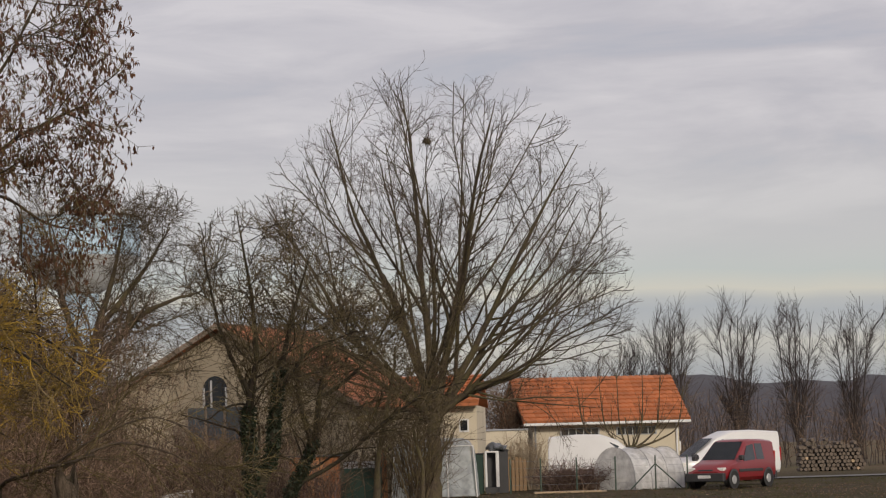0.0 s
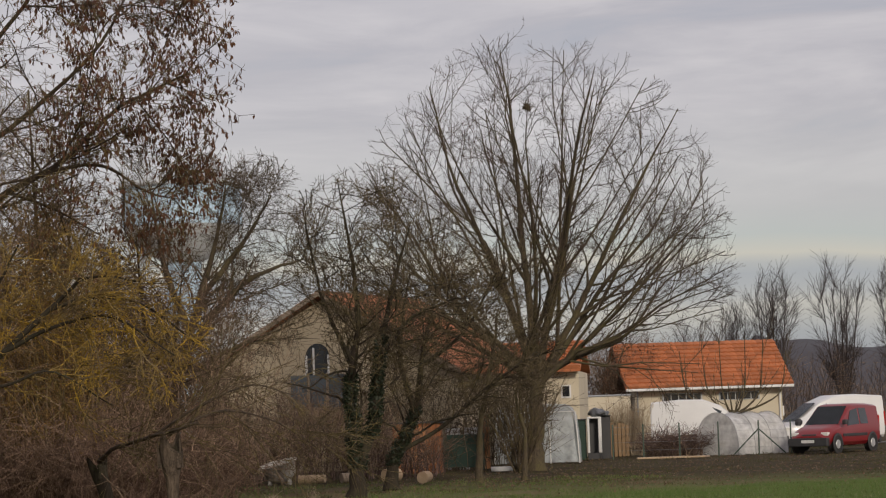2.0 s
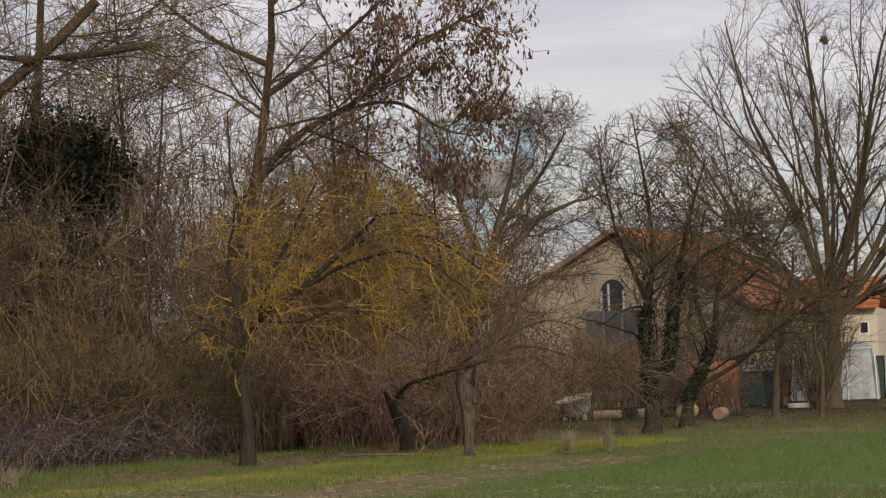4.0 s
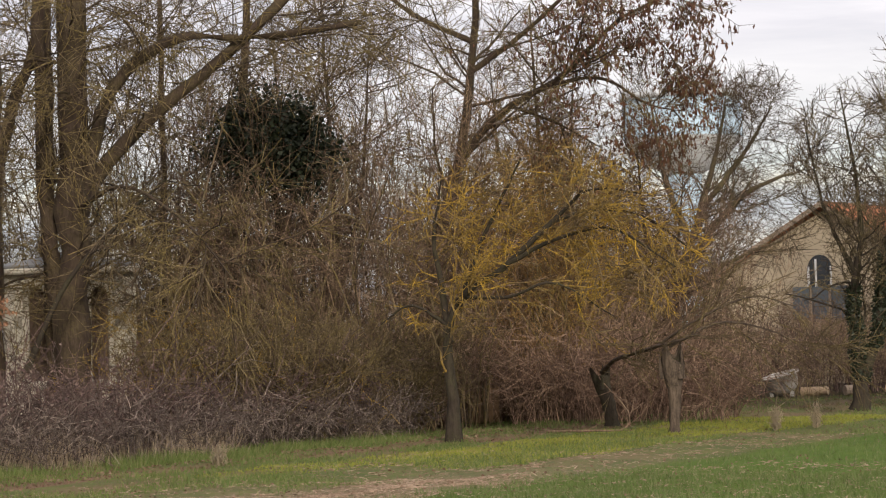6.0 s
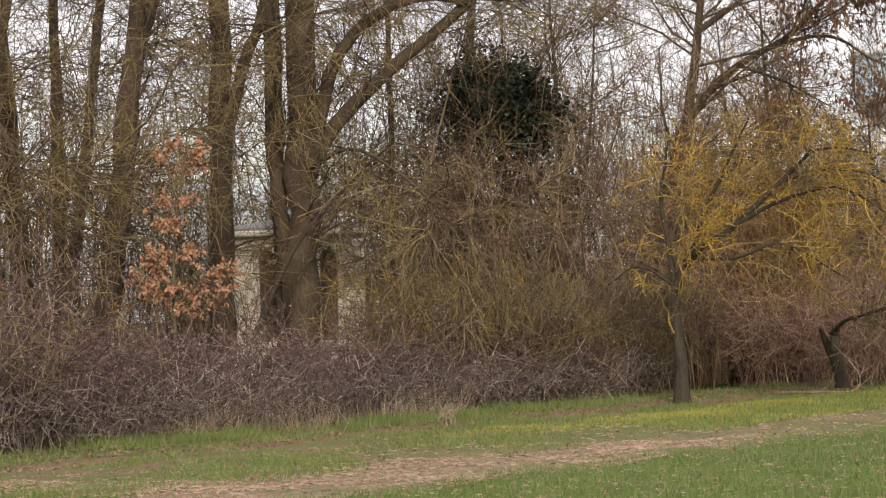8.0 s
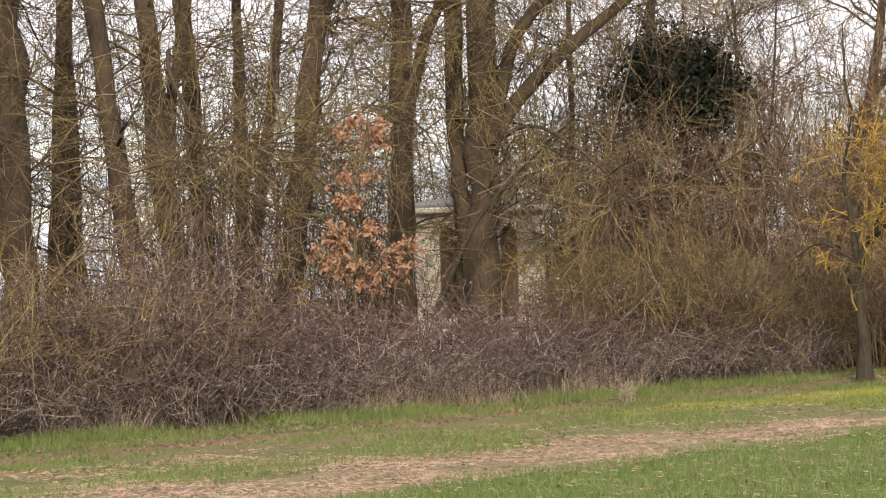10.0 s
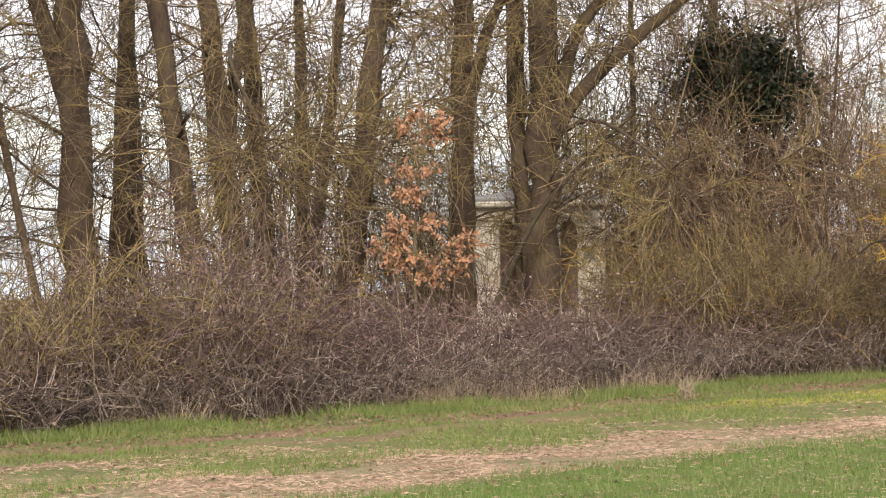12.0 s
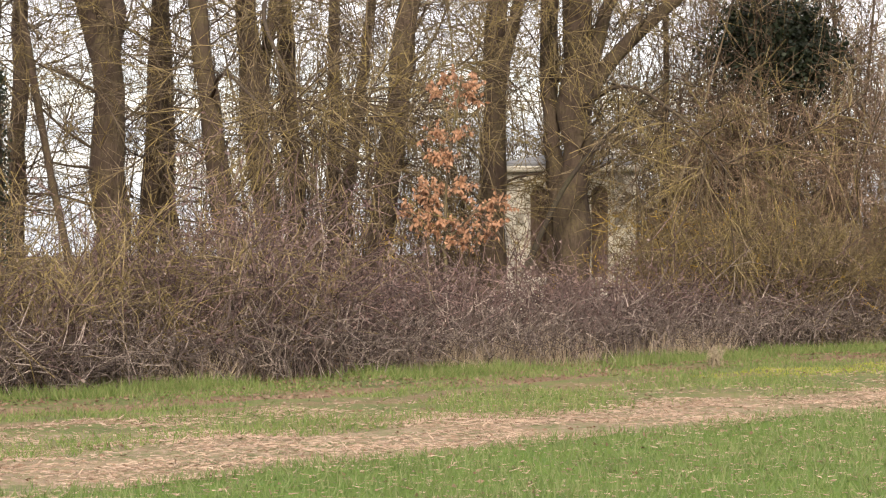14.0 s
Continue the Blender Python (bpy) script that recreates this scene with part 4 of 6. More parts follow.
thicket("bramble_hedge", "long pale arching canes over the hedge", strip(19, 46, -11.4, -9.8), 110, (0, 2.5), (CANE_GREY, CANE_GREY), 61, 0.9, 0.009, (1.2, (-0.3, -0.8)), None, 1.2)
thicket("bramble_hedge", "olive-green bare shrub with lichen in the hedge", strip(16, 32, -13.4, -9.95), 850, (0, 3.1), (TWIG_DRAB, TWIG_OLIVE), 53, 0.7, 0.009, (5.5, (-0.25, -0.9)), None, 0.6)
thicket("hazel_thicket", "tall dense thicket of thin brown stems", area(-18.5, -11.5, 48.5, 56, lambda x, y: (y > 48.8 + np.maximum(0, (-13.2 - x)) * -0.3) & (x / y > -0.362)), 340, lambda p: 7.5 - np.maximum(0, p[:, 0] + 12.6) * 0.8, (TWIG_DRAB, TWIG_BROWN), 54, 0.2, 0.016, (3.6, (-0.5, -1.7)), (2.9, (-0.2, -0.75)))
thicket("olive_thicket", "dense drooping olive-brown shrub under the tall trees", area(-18.5, -12.0, 43.5, 49.5, lambda x, y: (x - EDGE0 - EDGE1 * y < -9.9) & (x / y > -0.36)), 620, (0, 3.2), (TWIG_DRAB, TWIG_DRAB), 55, 0.6, 0.0075, (4.6, (-0.3, -1.0)), (3.0, (-0.15, -0.5)), 0.5)
thicket("scrub", "brown bare scrub behind the fallen pollards", area(-13.2, -7.0, 54, 60, lambda x, y: x < -9.6 + (y - 50) * 0.06), 420, lambda p: 4.2 - np.maximum(0, p[:, 0] + 11) * 0.5, (TWIG_RUSSET, TWIG_BROWN), 56, 0.25, 0.011, (5, (-0.4, -1.2)), (2.0, (-0.15, -0.5)))
thicket("scrub", "brown bare scrub along the garden boundary", area(-13, -3.2, 72.5, 78), 700, lambda p: 2.6 - np.maximum(0, p[:, 0] + 7) * 0.35, (CANE_RED, TWIG_BROWN), 57, 0.3, 0.012, (5, (-0.3, -1.0)), None)
thicket("scrub", "brown bare scrub under the tall trees", area(-32, -12, 49, 62, lambda x, y: (y > 53) | (x / y < -0.445) | (x / y > -0.365)), 300, (0, 3.6), (TWIG_BROWN, TWIG_BROWN), 58, 0.3, 0.016, (4, (-0.5, -1.5)), (2, (-0.3, -0.8)))
thicket("saplings", "thin bare saplings standing between the tall trees", area(-33, -15, 41, 60, lambda x, y: (x - EDGE0 - EDGE1 * y < -13.5) & ((y > 52.5) | (x / y < -0.445) | (x / y > -0.365))), 170, (0, 9.0), (TWIG_GREY, TWIG_GREY), 62, 0.16, 0.024, (2.6, (-0.6, -1.8)), (3.5, (-0.3, -0.8)))
thicket("scrub", "brown bare scrub beside the tall trees", area(-14.5, -8.5, 58, 74), 480, (0, 5.2), (TWIG_BROWN, TWIG_BROWN), 59, 0.3, 0.014, (4, (-0.4, -1.4)), (2, (-0.2, -0.6)))

thicket("scrub", "low brown scrub and dead stalks at the edge of the meadow", area(-14.2, -6.6, 51.6, 54.0, lambda x, y: (np.abs(x / y + 0.2248) > 0.011) | (y > 53.5)), 950, lambda p: 2.9 + 0.6 * np.sin(p[:, 0] * 2.3) + 0.4 * np.sin(p[:, 0] * 5.1) - np.maximum(0, p[:, 0] + 9) * 0.5, (TWIG_RUSSET, TWIG_RUSSET), 63, 0.75, 0.0065, (4.4, (-0.2, -0.9)), None, 0.6)

thicket("amber_shrub", "upright shrub of fine amber-tinged twigs behind the plum tree", area(-13.0, -9.8, 52.8, 55.5), 150, (0, 6.7), (TWIG_DRAB, TWIG_AMBER), 64, 0.2, 0.012, (4, (-0.4, -1.2)), (3.0, (-0.15, -0.5)))
thicket("saplings", "a few thin twiggy saplings in front of the stone chapel", area(-21.4, -18.4, 45.5, 48.2), 22, (0, 3.2), (TWIG_GREY, TWIG_DRAB), 65, 0.3, 0.010, (3.0, (-0.4, -1.2)), (2.5, (-0.2, -0.6)))

thicket("hazel_thicket", "tall thicket of thin brown stems behind the stone chapel", area(-27.5, -19.0, 54.5, 60, lambda x, y: (x / y > -0.475) & (x / y < -0.35)), 140, (0, 8.4), (TWIG_DRAB, TWIG_DRAB), 67, 0.2, 0.016, (3.4, (-0.6, -1.8)), (2.6, (-0.2, -0.8)))
LICHEN = (("low spray of drooping twigs yellow with lichen over the hedge", (-21.6, 41.0), 3.6, 16), ("arching twigs coated in yellow-green lichen beside the dead limb", (-15.7, 44.5), 4.2, 16), ("arching twigs coated in yellow-green lichen beside the dead limb", (-14.4, 45.5), 3.4, 14))
for i, (lab, (x_, y_), h_, n_) in enumerate(LICHEN):
    thicket("lichen_shrub", lab, area(x_ - 0.5, x_ + 0.5, y_ - 0.5, y_ + 0.5), n_, (0, h_), (TWIG_LICHEN, TWIG_LICHEN), 660 + i, 0.7, 0.014, (3.6, (-0.4, -1.3)), (4.5, (-0.15, -0.5)), 0.75)

# ivy-smothered tree in the thicket
I = (-15.6, 50.4, 0.0)
ob, lv = tree("ivy_tree", "tree crown smothered in dark evergreen ivy among the thicket", I, [([I, (-15.6, 50.4, 3), (-15.6, 50.4, 6.3)], 0.13, 0.05)],
    within([dict(per_m=5, length=(-1, -2.4), angle=(30, 90), span=(0.6, 1.0), k=6, wiggle=0.2, ratio=0.4, rmin=0.02), dict(per_m=5, length=(-0.3, -0.9), k=4, wiggle=0.2, rmin=0.008)], (-15.6, 50.0, 5.85), (1.35, 1.0, 1.0)), (BARK_DARK, BARK_DARK, TWIG_DARK), 29)
rng = np.random.default_rng(13)
lump = unit(rng.normal(size=(46, 3))) * rng.uniform(0.2, 1.2, (46, 1)) * np.array([1.05, 0.7, 0.85]) + np.array([-15.65, 49.9, 5.85])
pos = lump[(46 * rng.random(15000) ** 1.5).astype(int)] + rng.normal(size=(15000, 3)) * np.array([0.25, 0.22, 0.2])
foliage(ob, I, "ivy", pos, LEAF_IVY, 14, (0.07, 0.13), (0.06, 0.11), 1.0, (0, 0, -0.5), "dark green ivy leaves")

# oak sapling that has kept its orange leaves
K = (-17.45, 38.2, 0.0)
ob, lv = tree("oak_sapling", "slim oak sapling with dead orange-brown leaves in the hedge", K, [([K, (-17.5, 38.2, 1.5), (-17.45, 38.2, 3.0), (-17.2, 38.25, 4.7)], 0.045, 0.010), ([(-17.5, 38.2, 1.7), (-17.8, 38.1, 2.2), (-18.2, 38, 2.45)], 0.02, 0.008), ([(-17.48, 38.2, 1.9), (-17.1, 38.3, 2.3), (-16.75, 38.4, 2.6)], 0.02, 0.008)],
    [dict(per_m=10.0, length=(-0.2, -0.6), angle=(45, 90), span=(0.42, 0.97), k=5, wiggle=0.15, pull=(0, 0, -0.02), ratio=0.4, rmin=0.008), dict(per_m=18, length=(-0.12, -0.35), span=(0.15, 1), k=3, wiggle=0.2, rmin=0.005)], (BARK_GREY, TWIG_GREY, TWIG_GREY), 30)
rng = np.random.default_rng(15)
pos = along(rng, lv[-1][0], 3000, 0.1, 1.0)
foliage(ob, K, "leaves", pos, LEAF_OAK, 16, (0.06, 0.11), (0.03, 0.055), 0.6, (0, 0, -1), "dead orange leaves")

# far bare poplars and the wooded ridge
far = [dict(per_m=2.6, length=(-1.0, -2.6), angle=(18, 42), span=(0.15, 1.0), k=5, wiggle=0.08, pull=(0, 0, 0.10), ratio=0.45, rmin=0.016), dict(per_m=11, length=(-0.4, -1.3), angle=(15, 50), span=(0.1, 1.0), k=2, wiggle=0.08, pull=(0, 0, 0.12), ratio=0.6, rmin=0.0095)]
for i, (x, y, h, w) in enumerate(((14.8, 170, 10.4, 1.0), (19.2, 169, 10.4, 1.2), (22.9, 168.5, 10.2, 1.1), (26.6, 168, 9.4, 1.0), (30.5, 168, 9.6, 1.0), (12.2, 172, 7.6, 0.9), (33.5, 167, 9, 1), (9.5, 176, 6.5, 1.0))):
    f = (x, y, 0.0)
    stems = [([f, (x, y, h * 0.3), (x + 0.1, y, h * 0.95)], 0.13, 0.02)] + [([(x, y, h * 0.12), (x + w * s * 0.5, y + q, h * 0.4), (x + w * s * 1.0, y + q * 1.4, h * 0.9)], 0.07, 0.02) for s, q in ((-1, 0.3), (1, -0.2), (0.5, 0.7), (-0.5, -0.6))]
    tree("far_tree", "slim upright bare tree of a distant row", f, stems, far, (TWIG_FAR, TWIG_FAR, TWIG_FAR), 200 + i, group="distant row of bare trees")
thicket("far_scrub", "dull brown scrub and reeds at the far field edge", area(4, 45, 148, 175), 700, (0, 4.8), (TWIG_FAR, TWIG_BROWN), 60, 0.25, 0.03, (2.5, (-0.7, -1.9)), None)

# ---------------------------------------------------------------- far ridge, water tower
# woods in blue-grey: the haze of distance is mixed into the colour
RIDGE = surface("ridge_woods_hazed", (0.062, 0.061, 0.074), (0.08, 0.076, 0.088), 0.02, 0.95, 0.0, 0.2)
xs = np.linspace(-900, 900, 160)
top = np.clip((xs - 112) / 26, 0.0, 1.0) * 44 + np.clip((xs - 112) / 26, 0.02, 1.0) * (9 * np.sin(xs / 130 + 1) + 5 * np.sin(xs / 47) + 1.6 * np.sin(xs / 9) + np.random.default_rng(2).normal(size=160) * 0.8)
rows_ = []
for dy, k_ in ((0, 0.0), (60, 0.35), (140, 0.75), (260, 1.0), (420, 0.6), (600, 0.0)):
    rows_.append(np.stack([xs, np.full(160, 1500.0 + dy), top * k_ - 1 + (0 if k_ == 0 else 0)], 1))
rv = np.concatenate(rows_)
ri = (np.arange(5)[:, None] * 160 + np.arange(159)[None]).reshape(-1, 1)
tagged(hang("backdrop", mesh_of("backdrop", rv, ri + np.array([0, 1, 161, 160]), smooth=True), RIDGE), "distant dark wooded ridge, tinted blue-grey with painted haze", "hill", kind="structure")

CREAM = surface("render_cream", (0.60, 0.53, 0.40), (0.66, 0.59, 0.46), 0.8, 0.9, 0.1, 30, stain=(0.40, 0.35, 0.27), stain_amount=0.4)
HOUSE = surface("render_beige", (0.47, 0.39, 0.275), (0.55, 0.465, 0.335), 0.7, 0.92, 0.15, 30, stain=(0.28, 0.24, 0.19), stain_amount=0.5)
TILE = surface("roof_tile", (0.39, 0.13, 0.05), (0.52, 0.19, 0.075), 1.2, 0.85, 0.2, 25, stain=(0.14, 0.06, 0.04), stain_amount=0.8, vary=0.22)
WHITE = surface("white_paint", (0.72, 0.72, 0.71), (0.78, 0.78, 0.77), 2.0, 0.5, 0.03, 20, stain=(0.5, 0.49, 0.46), stain_amount=0.3)
GLASS_DARK = surface("window_glass", (0.02, 0.022, 0.026), (0.03, 0.032, 0.036), 2.0, 0.08, 0.0)
GREY_METAL = surface("grey_metal", (0.32, 0.33, 0.34), (0.42, 0.43, 0.44), 3.0, 0.45, 0.05, metal=0.6)
WOOD_WARM = surface("warm_wood", (0.36, 0.16, 0.07), (0.46, 0.22, 0.10), 2.0, 0.75, 0.2, 30, stretch=(1, 1, 0.2))
WOOD_OLD = surface("weathered_wood", (0.26, 0.20, 0.15), (0.36, 0.29, 0.22), 2.0, 0.9, 0.4, 30, stretch=(0.3, 1, 1))
TOWER = surface("tower_paint", (0.40, 0.56, 0.70), (0.54, 0.68, 0.79), 0.05, 0.6, 0.05, 1.0, stain=(0.40, 0.48, 0.55), stain_amount=0.4)
CONCRETE = surface("concrete", (0.30, 0.31, 0.33), (0.38, 0.39, 0.41), 0.2, 0.9, 0.1, 3.0)


# grey concrete made paler and bluer to stand for haze over the distance
TOWER_GREY = surface("tower_concrete_hazed", (0.60, 0.64, 0.68), (0.68, 0.71, 0.75), 0.1, 0.9, 0.0, 1.0)


def lathe(profile, sides=40):
    a = np.arange(sides) * 2 * math.pi / sides
    pr = np.array(profile)
    v = np.stack([pr[:, None, 0] * np.cos(a), pr[:, None, 0] * np.sin(a), np.broadcast_to(pr[:, None, 1], (len(pr), sides))], -1).reshape(-1, 3)
    b = (np.arange(len(pr) - 1)[:, None, None] * sides)
    j, j2 = np.arange(sides), (np.arange(sides) + 1) % sides
    return v, np.stack(np.broadcast_arrays(b + j, b + j2, b + sides + j2, b + sides + j), -1).reshape(-1, 4)


tower = thing("water_tower", "pale blue and grey concrete water tower far behind the trees", "water tower", Matrix.Translation((-56.2, 396, 0)))
for nm, prof, mt in (("stem", [(3.0, 0), (2.6, 12), (2.8, 27)], TOWER), ("underside", [(2.8, 27), (6.5, 29.2), (9.3, 32.6)], TOWER_GREY), ("tank", [(9.3, 32.6), (9.4, 36), (9.3, 38.6)], TOWER), ("rim", [(9.3, 38.6), (9.8, 38.7), (9.8, 39.7), (0.1, 40.1)], TOWER_GREY)):
    hang(nm, mesh_of(nm, *lathe(prof), smooth=nm != "rim"), mt, tower)

# ---------------------------------------------------------------- garage
def roof_tiles(parent, x0, x1, y0, z0, y1, z1, cols, rows_n, mat, lift=0.03):
    """Pantiles on one slope from the eave (y0, z0) up to the ridge (y1, z1), every tile an object on one shared mesh."""
    w, run = (x1 - x0) / cols, math.hypot(y1 - y0, z1 - z0)
    ln = run / rows_n
    me = bpy.data.meshes.new("roof_tile")
    prof = [(-0.5, 0.0), (-0.28, 0.02), (0.0, 0.03), (0.28, 0.02), (0.5, 0.0)]
    vs = [(x * w * 1.02, y, z + dz) for y, dz in ((0, 0.075), (ln * 1.12, 0.0)) for x, z in prof] + [(x * w * 1.02, 0, -0.01) for x, z in prof]
    fs = [(i, i + 1, i + 6, i + 5) for i in range(4)] + [(10 + i, 11 + i, i + 1, i) for i in range(4)]
    me.from_pydata(vs, [], fs)
    me.materials.append(mat)
    tilt = math.atan2(z1 - z0, y1 - y0)
    for r in range(rows_n):
        for c in range(cols):
            o = new("roof_tile", me)
            o.parent = parent
            f = r / rows_n
            o.matrix_local = Matrix.Translation((x0 + (c + 0.5) * w, y0 + (y1 - y0) * f, z0 + (z1 - z0) * f + lift)) @ Euler((tilt, 0, random.uniform(-0.012, 0.012))).to_matrix().to_4x4()


garage = thing("garage", "cream rendered garage with an orange tiled gable roof and white gutter", "garage", pose(7.05, 114.7, 0, 0, 0, 8))
GW, GD, GH = 3.32, 3.0, 2.72   # half width, half depth, eave height
bm = boxed(-GW, GW, 0, 2 * GD, 0, GH)
part("wall", bm, CREAM, garage)
part("wall", prism([(-GD, GH), (GD, GH), (0, GH + 1.9)], -0.1, 0.1), CREAM, garage).matrix_local = pose(GW - 0.1, GD, 0, 0, 0, 90)
roof = part("roof", prism([(-0.55, GH - 0.1), (GD, GH + 1.92), (2 * GD + 0.5, GH - 0.1), (2 * GD + 0.5, GH - 0.02), (GD, GH + 2.02), (-0.55, GH - 0.02)], -GW - 0.5, GW + 0.42), TILE, garage)
roof.matrix_local = Matrix(((0, 1, 0, 0), (1, 0, 0, 0), (0, 0, 1, 0), (0, 0, 0, 1)))
gutter = part("gutter", boxed(-GW - 0.5, GW + 0.42, -0.66, -0.55, GH - 0.14, GH - 0.02, 0.02), WHITE, garage, "white gutter")
part("downpipe", rod(bmesh.new(), (GW - 0.12, -0.06, 0), (GW - 0.12, -0.06, GH - 0.1), 0.045), WHITE, garage, "white downpipe")
part("downpipe", rod(bmesh.new(), (-GW + 0.1, -0.06, 0), (-GW + 0.1, -0.06, GH - 0.1), 0.045), GREY_METAL, garage, "grey downpipe")
for a_, b_ in ((-2.1, -0.3), (0.45, 2.3)):
    win = part("window", boxed(a_, b_, -0.03, 0.05, 2.08, 2.46, 0.01), GREY_METAL, garage, "long low dark window band")
    for s_ in range(5):
        w_ = (b_ - a_ - 0.1) / 5
        part("pane", boxed(a_ + 0.05 + s_ * w_ + 0.02, a_ + 0.05 + (s_ + 1) * w_ - 0.02, -0.045, -0.02, 2.12, 2.42), GLASS_DARK, win)
part("meter_box", boxed(GW + 0.01, GW + 0.14, 0.3, 0.75, 1.3, 1.75, 0.02), WHITE, garage)
roof_tiles(garage, -GW - 0.48, GW + 0.4, -0.6, GH - 0.02, GD, GH + 2.02, 26, 11, TILE)

# ---------------------------------------------------------------- house
house = thing("house", "two-storey beige house with a terracotta gable roof half hidden by trees", "house", pose(-7.7, 88, 0, 0, 0, -18))
HH, HR, HW = 3.9, 6.05, 4.6
part("wall", prism([(-HW, 0), (HW, 0), (HW, HH - 0.35), (0, HR - 0.12), (-HW, HH - 0.35)], 0, 9), HOUSE, house)
for s_ in (-1, 1):
    part("roof", prism([(0, HR), (s_ * (HW + 0.5), HH - 0.72), (s_ * (HW + 0.5), HH - 0.56), (0, HR + 0.17)], -0.4, 9.3), TILE, house)
    part("barge_board", prism([(0, HR - 0.04), (s_ * (HW + 0.52), HH - 0.76), (s_ * (HW + 0.52), HH - 0.58), (0, HR + 0.14)], -0.44, -0.404), WOOD_OLD, house)
arch = [(-0.68, 3.2), (-0.68, 3.95)] + [(-0.25 - 0.43 * math.cos(a_), 3.95 + 0.45 * math.sin(a_)) for a_ in np.linspace(0.3, math.pi - 0.3, 9)] + [(0.18, 3.95), (0.18, 3.2)]
win = part("window", prism(arch, -0.05, 0.06), GLASS_DARK, house, "arched window with pale frame")
for b_ in ((-0.70, -0.62, -0.075, -0.052, 3.2, 4.0), (-0.42, -0.35, -0.075, -0.052, 3.2, 4.25), (0.13, 0.2, -0.075, -0.052, 3.2, 4.0), (-0.74, 0.24, -0.10, -0.051, 3.12, 3.2)):
    part("frame", boxed(*b_), WHITE, win)
BALC = surface("balcony_cloth", (0.085, 0.105, 0.125), (0.12, 0.14, 0.16), 3.0, 0.8, 0.1)
bal = part("balcony", boxed(-0.9, 1.2, -0.95, 0.0, 2.1, 2.2), WOOD_OLD, house)
part("panel", boxed(-0.9, 1.2, -0.98, -0.95, 2.2, 3.3), BALC, bal, "dark blue-grey balcony screen")
for x_ in (-0.9, -0.2, 0.5, 1.2):
    part("post", boxed(x_ - 0.04, x_ + 0.04, -1.03, -0.983, 0, 3.36), WOOD_OLD, bal)
wing = thing("house", "lower cream house wing with an orange tiled roof", "house", pose(-1.2, 97, 0, 0, 0, -4))
part("wall", boxed(-4.5, 2.3, 0, 6, 0, 3.3), CREAM, wing)
rf = part("roof", prism([(-0.5, 3.28), (3, 4.35), (6.5, 3.28), (6.5, 3.4), (3, 4.48), (-0.5, 3.4)], -4.8, 2.4), TILE, wing)
rf.matrix_local = Matrix(((0, 1, 0, 0), (1, 0, 0, 0), (0, 0, 1, 0), (0, 0, 0, 1)))
roof_tiles(wing, -4.8, 2.4, -0.5, 3.4, 3, 4.48, 26, 9, TILE)
wl_ = part("window", boxed(1.62, 2.0, -0.04, 0.05, 2.3, 2.8), WHITE, wing)
part("pane", boxed(1.68, 1.94, -0.055, -0.03, 2.36, 2.74), GLASS_DARK, wl_)
gwall = thing("garden_wall", "low cream rendered garden wall beside the garage", "wall", pose(2.3, 112.6, 0, 0, 0, 0))
part("wall", boxed(-1.4, 1.2, 0, 0.2, 0, 2.4), CREAM, gwall)
part("coping", boxed(-1.45, 1.22, -0.05, 0.25, 2.4, 2.48, 0.02), CONCRETE, gwall)

# ---------------------------------------------------------------- vehicles
def paint(name, col, rough=0.3):
    return surface(name, col, tuple(x * 1.08 for x in col), 1.5, rough, 0.0, 60, stain=tuple(x * 0.7 + 0.04 for x in col), stain_amount=0.25, coat=0.4)


RED = paint("red_car_paint", (0.22, 0.012, 0.016))
VAN_WHITE = paint("white_car_paint", (0.74, 0.74, 0.74))
GREY_CAR = paint("dark_grey_car_paint", (0.07, 0.075, 0.08))
PLASTIC = surface("dark_plastic", (0.035, 0.035, 0.038), (0.05, 0.05, 0.052), 3, 0.6, 0.05)
TYRE = surface("tyre", (0.025, 0.025, 0.025), (0.035, 0.034, 0.033), 6, 0.85, 0.1)
RIM = surface("steel_rim", (0.50, 0.50, 0.50), (0.60, 0.60, 0.60), 6, 0.4, 0.0, metal=0.5)
LAMP = surface("lamp_glass", (0.75, 0.74, 0.70), (0.85, 0.84, 0.80), 10, 0.15, 0.0)
LAMP_RED = surface("tail_lamp", (0.4, 0.02, 0.02), (0.5, 0.03, 0.03), 10, 0.2, 0.0)
CAR_GLASS = surface("car_glass", (0.035, 0.042, 0.05), (0.06, 0.07, 0.08), 1.2, 0.06, 0.0)


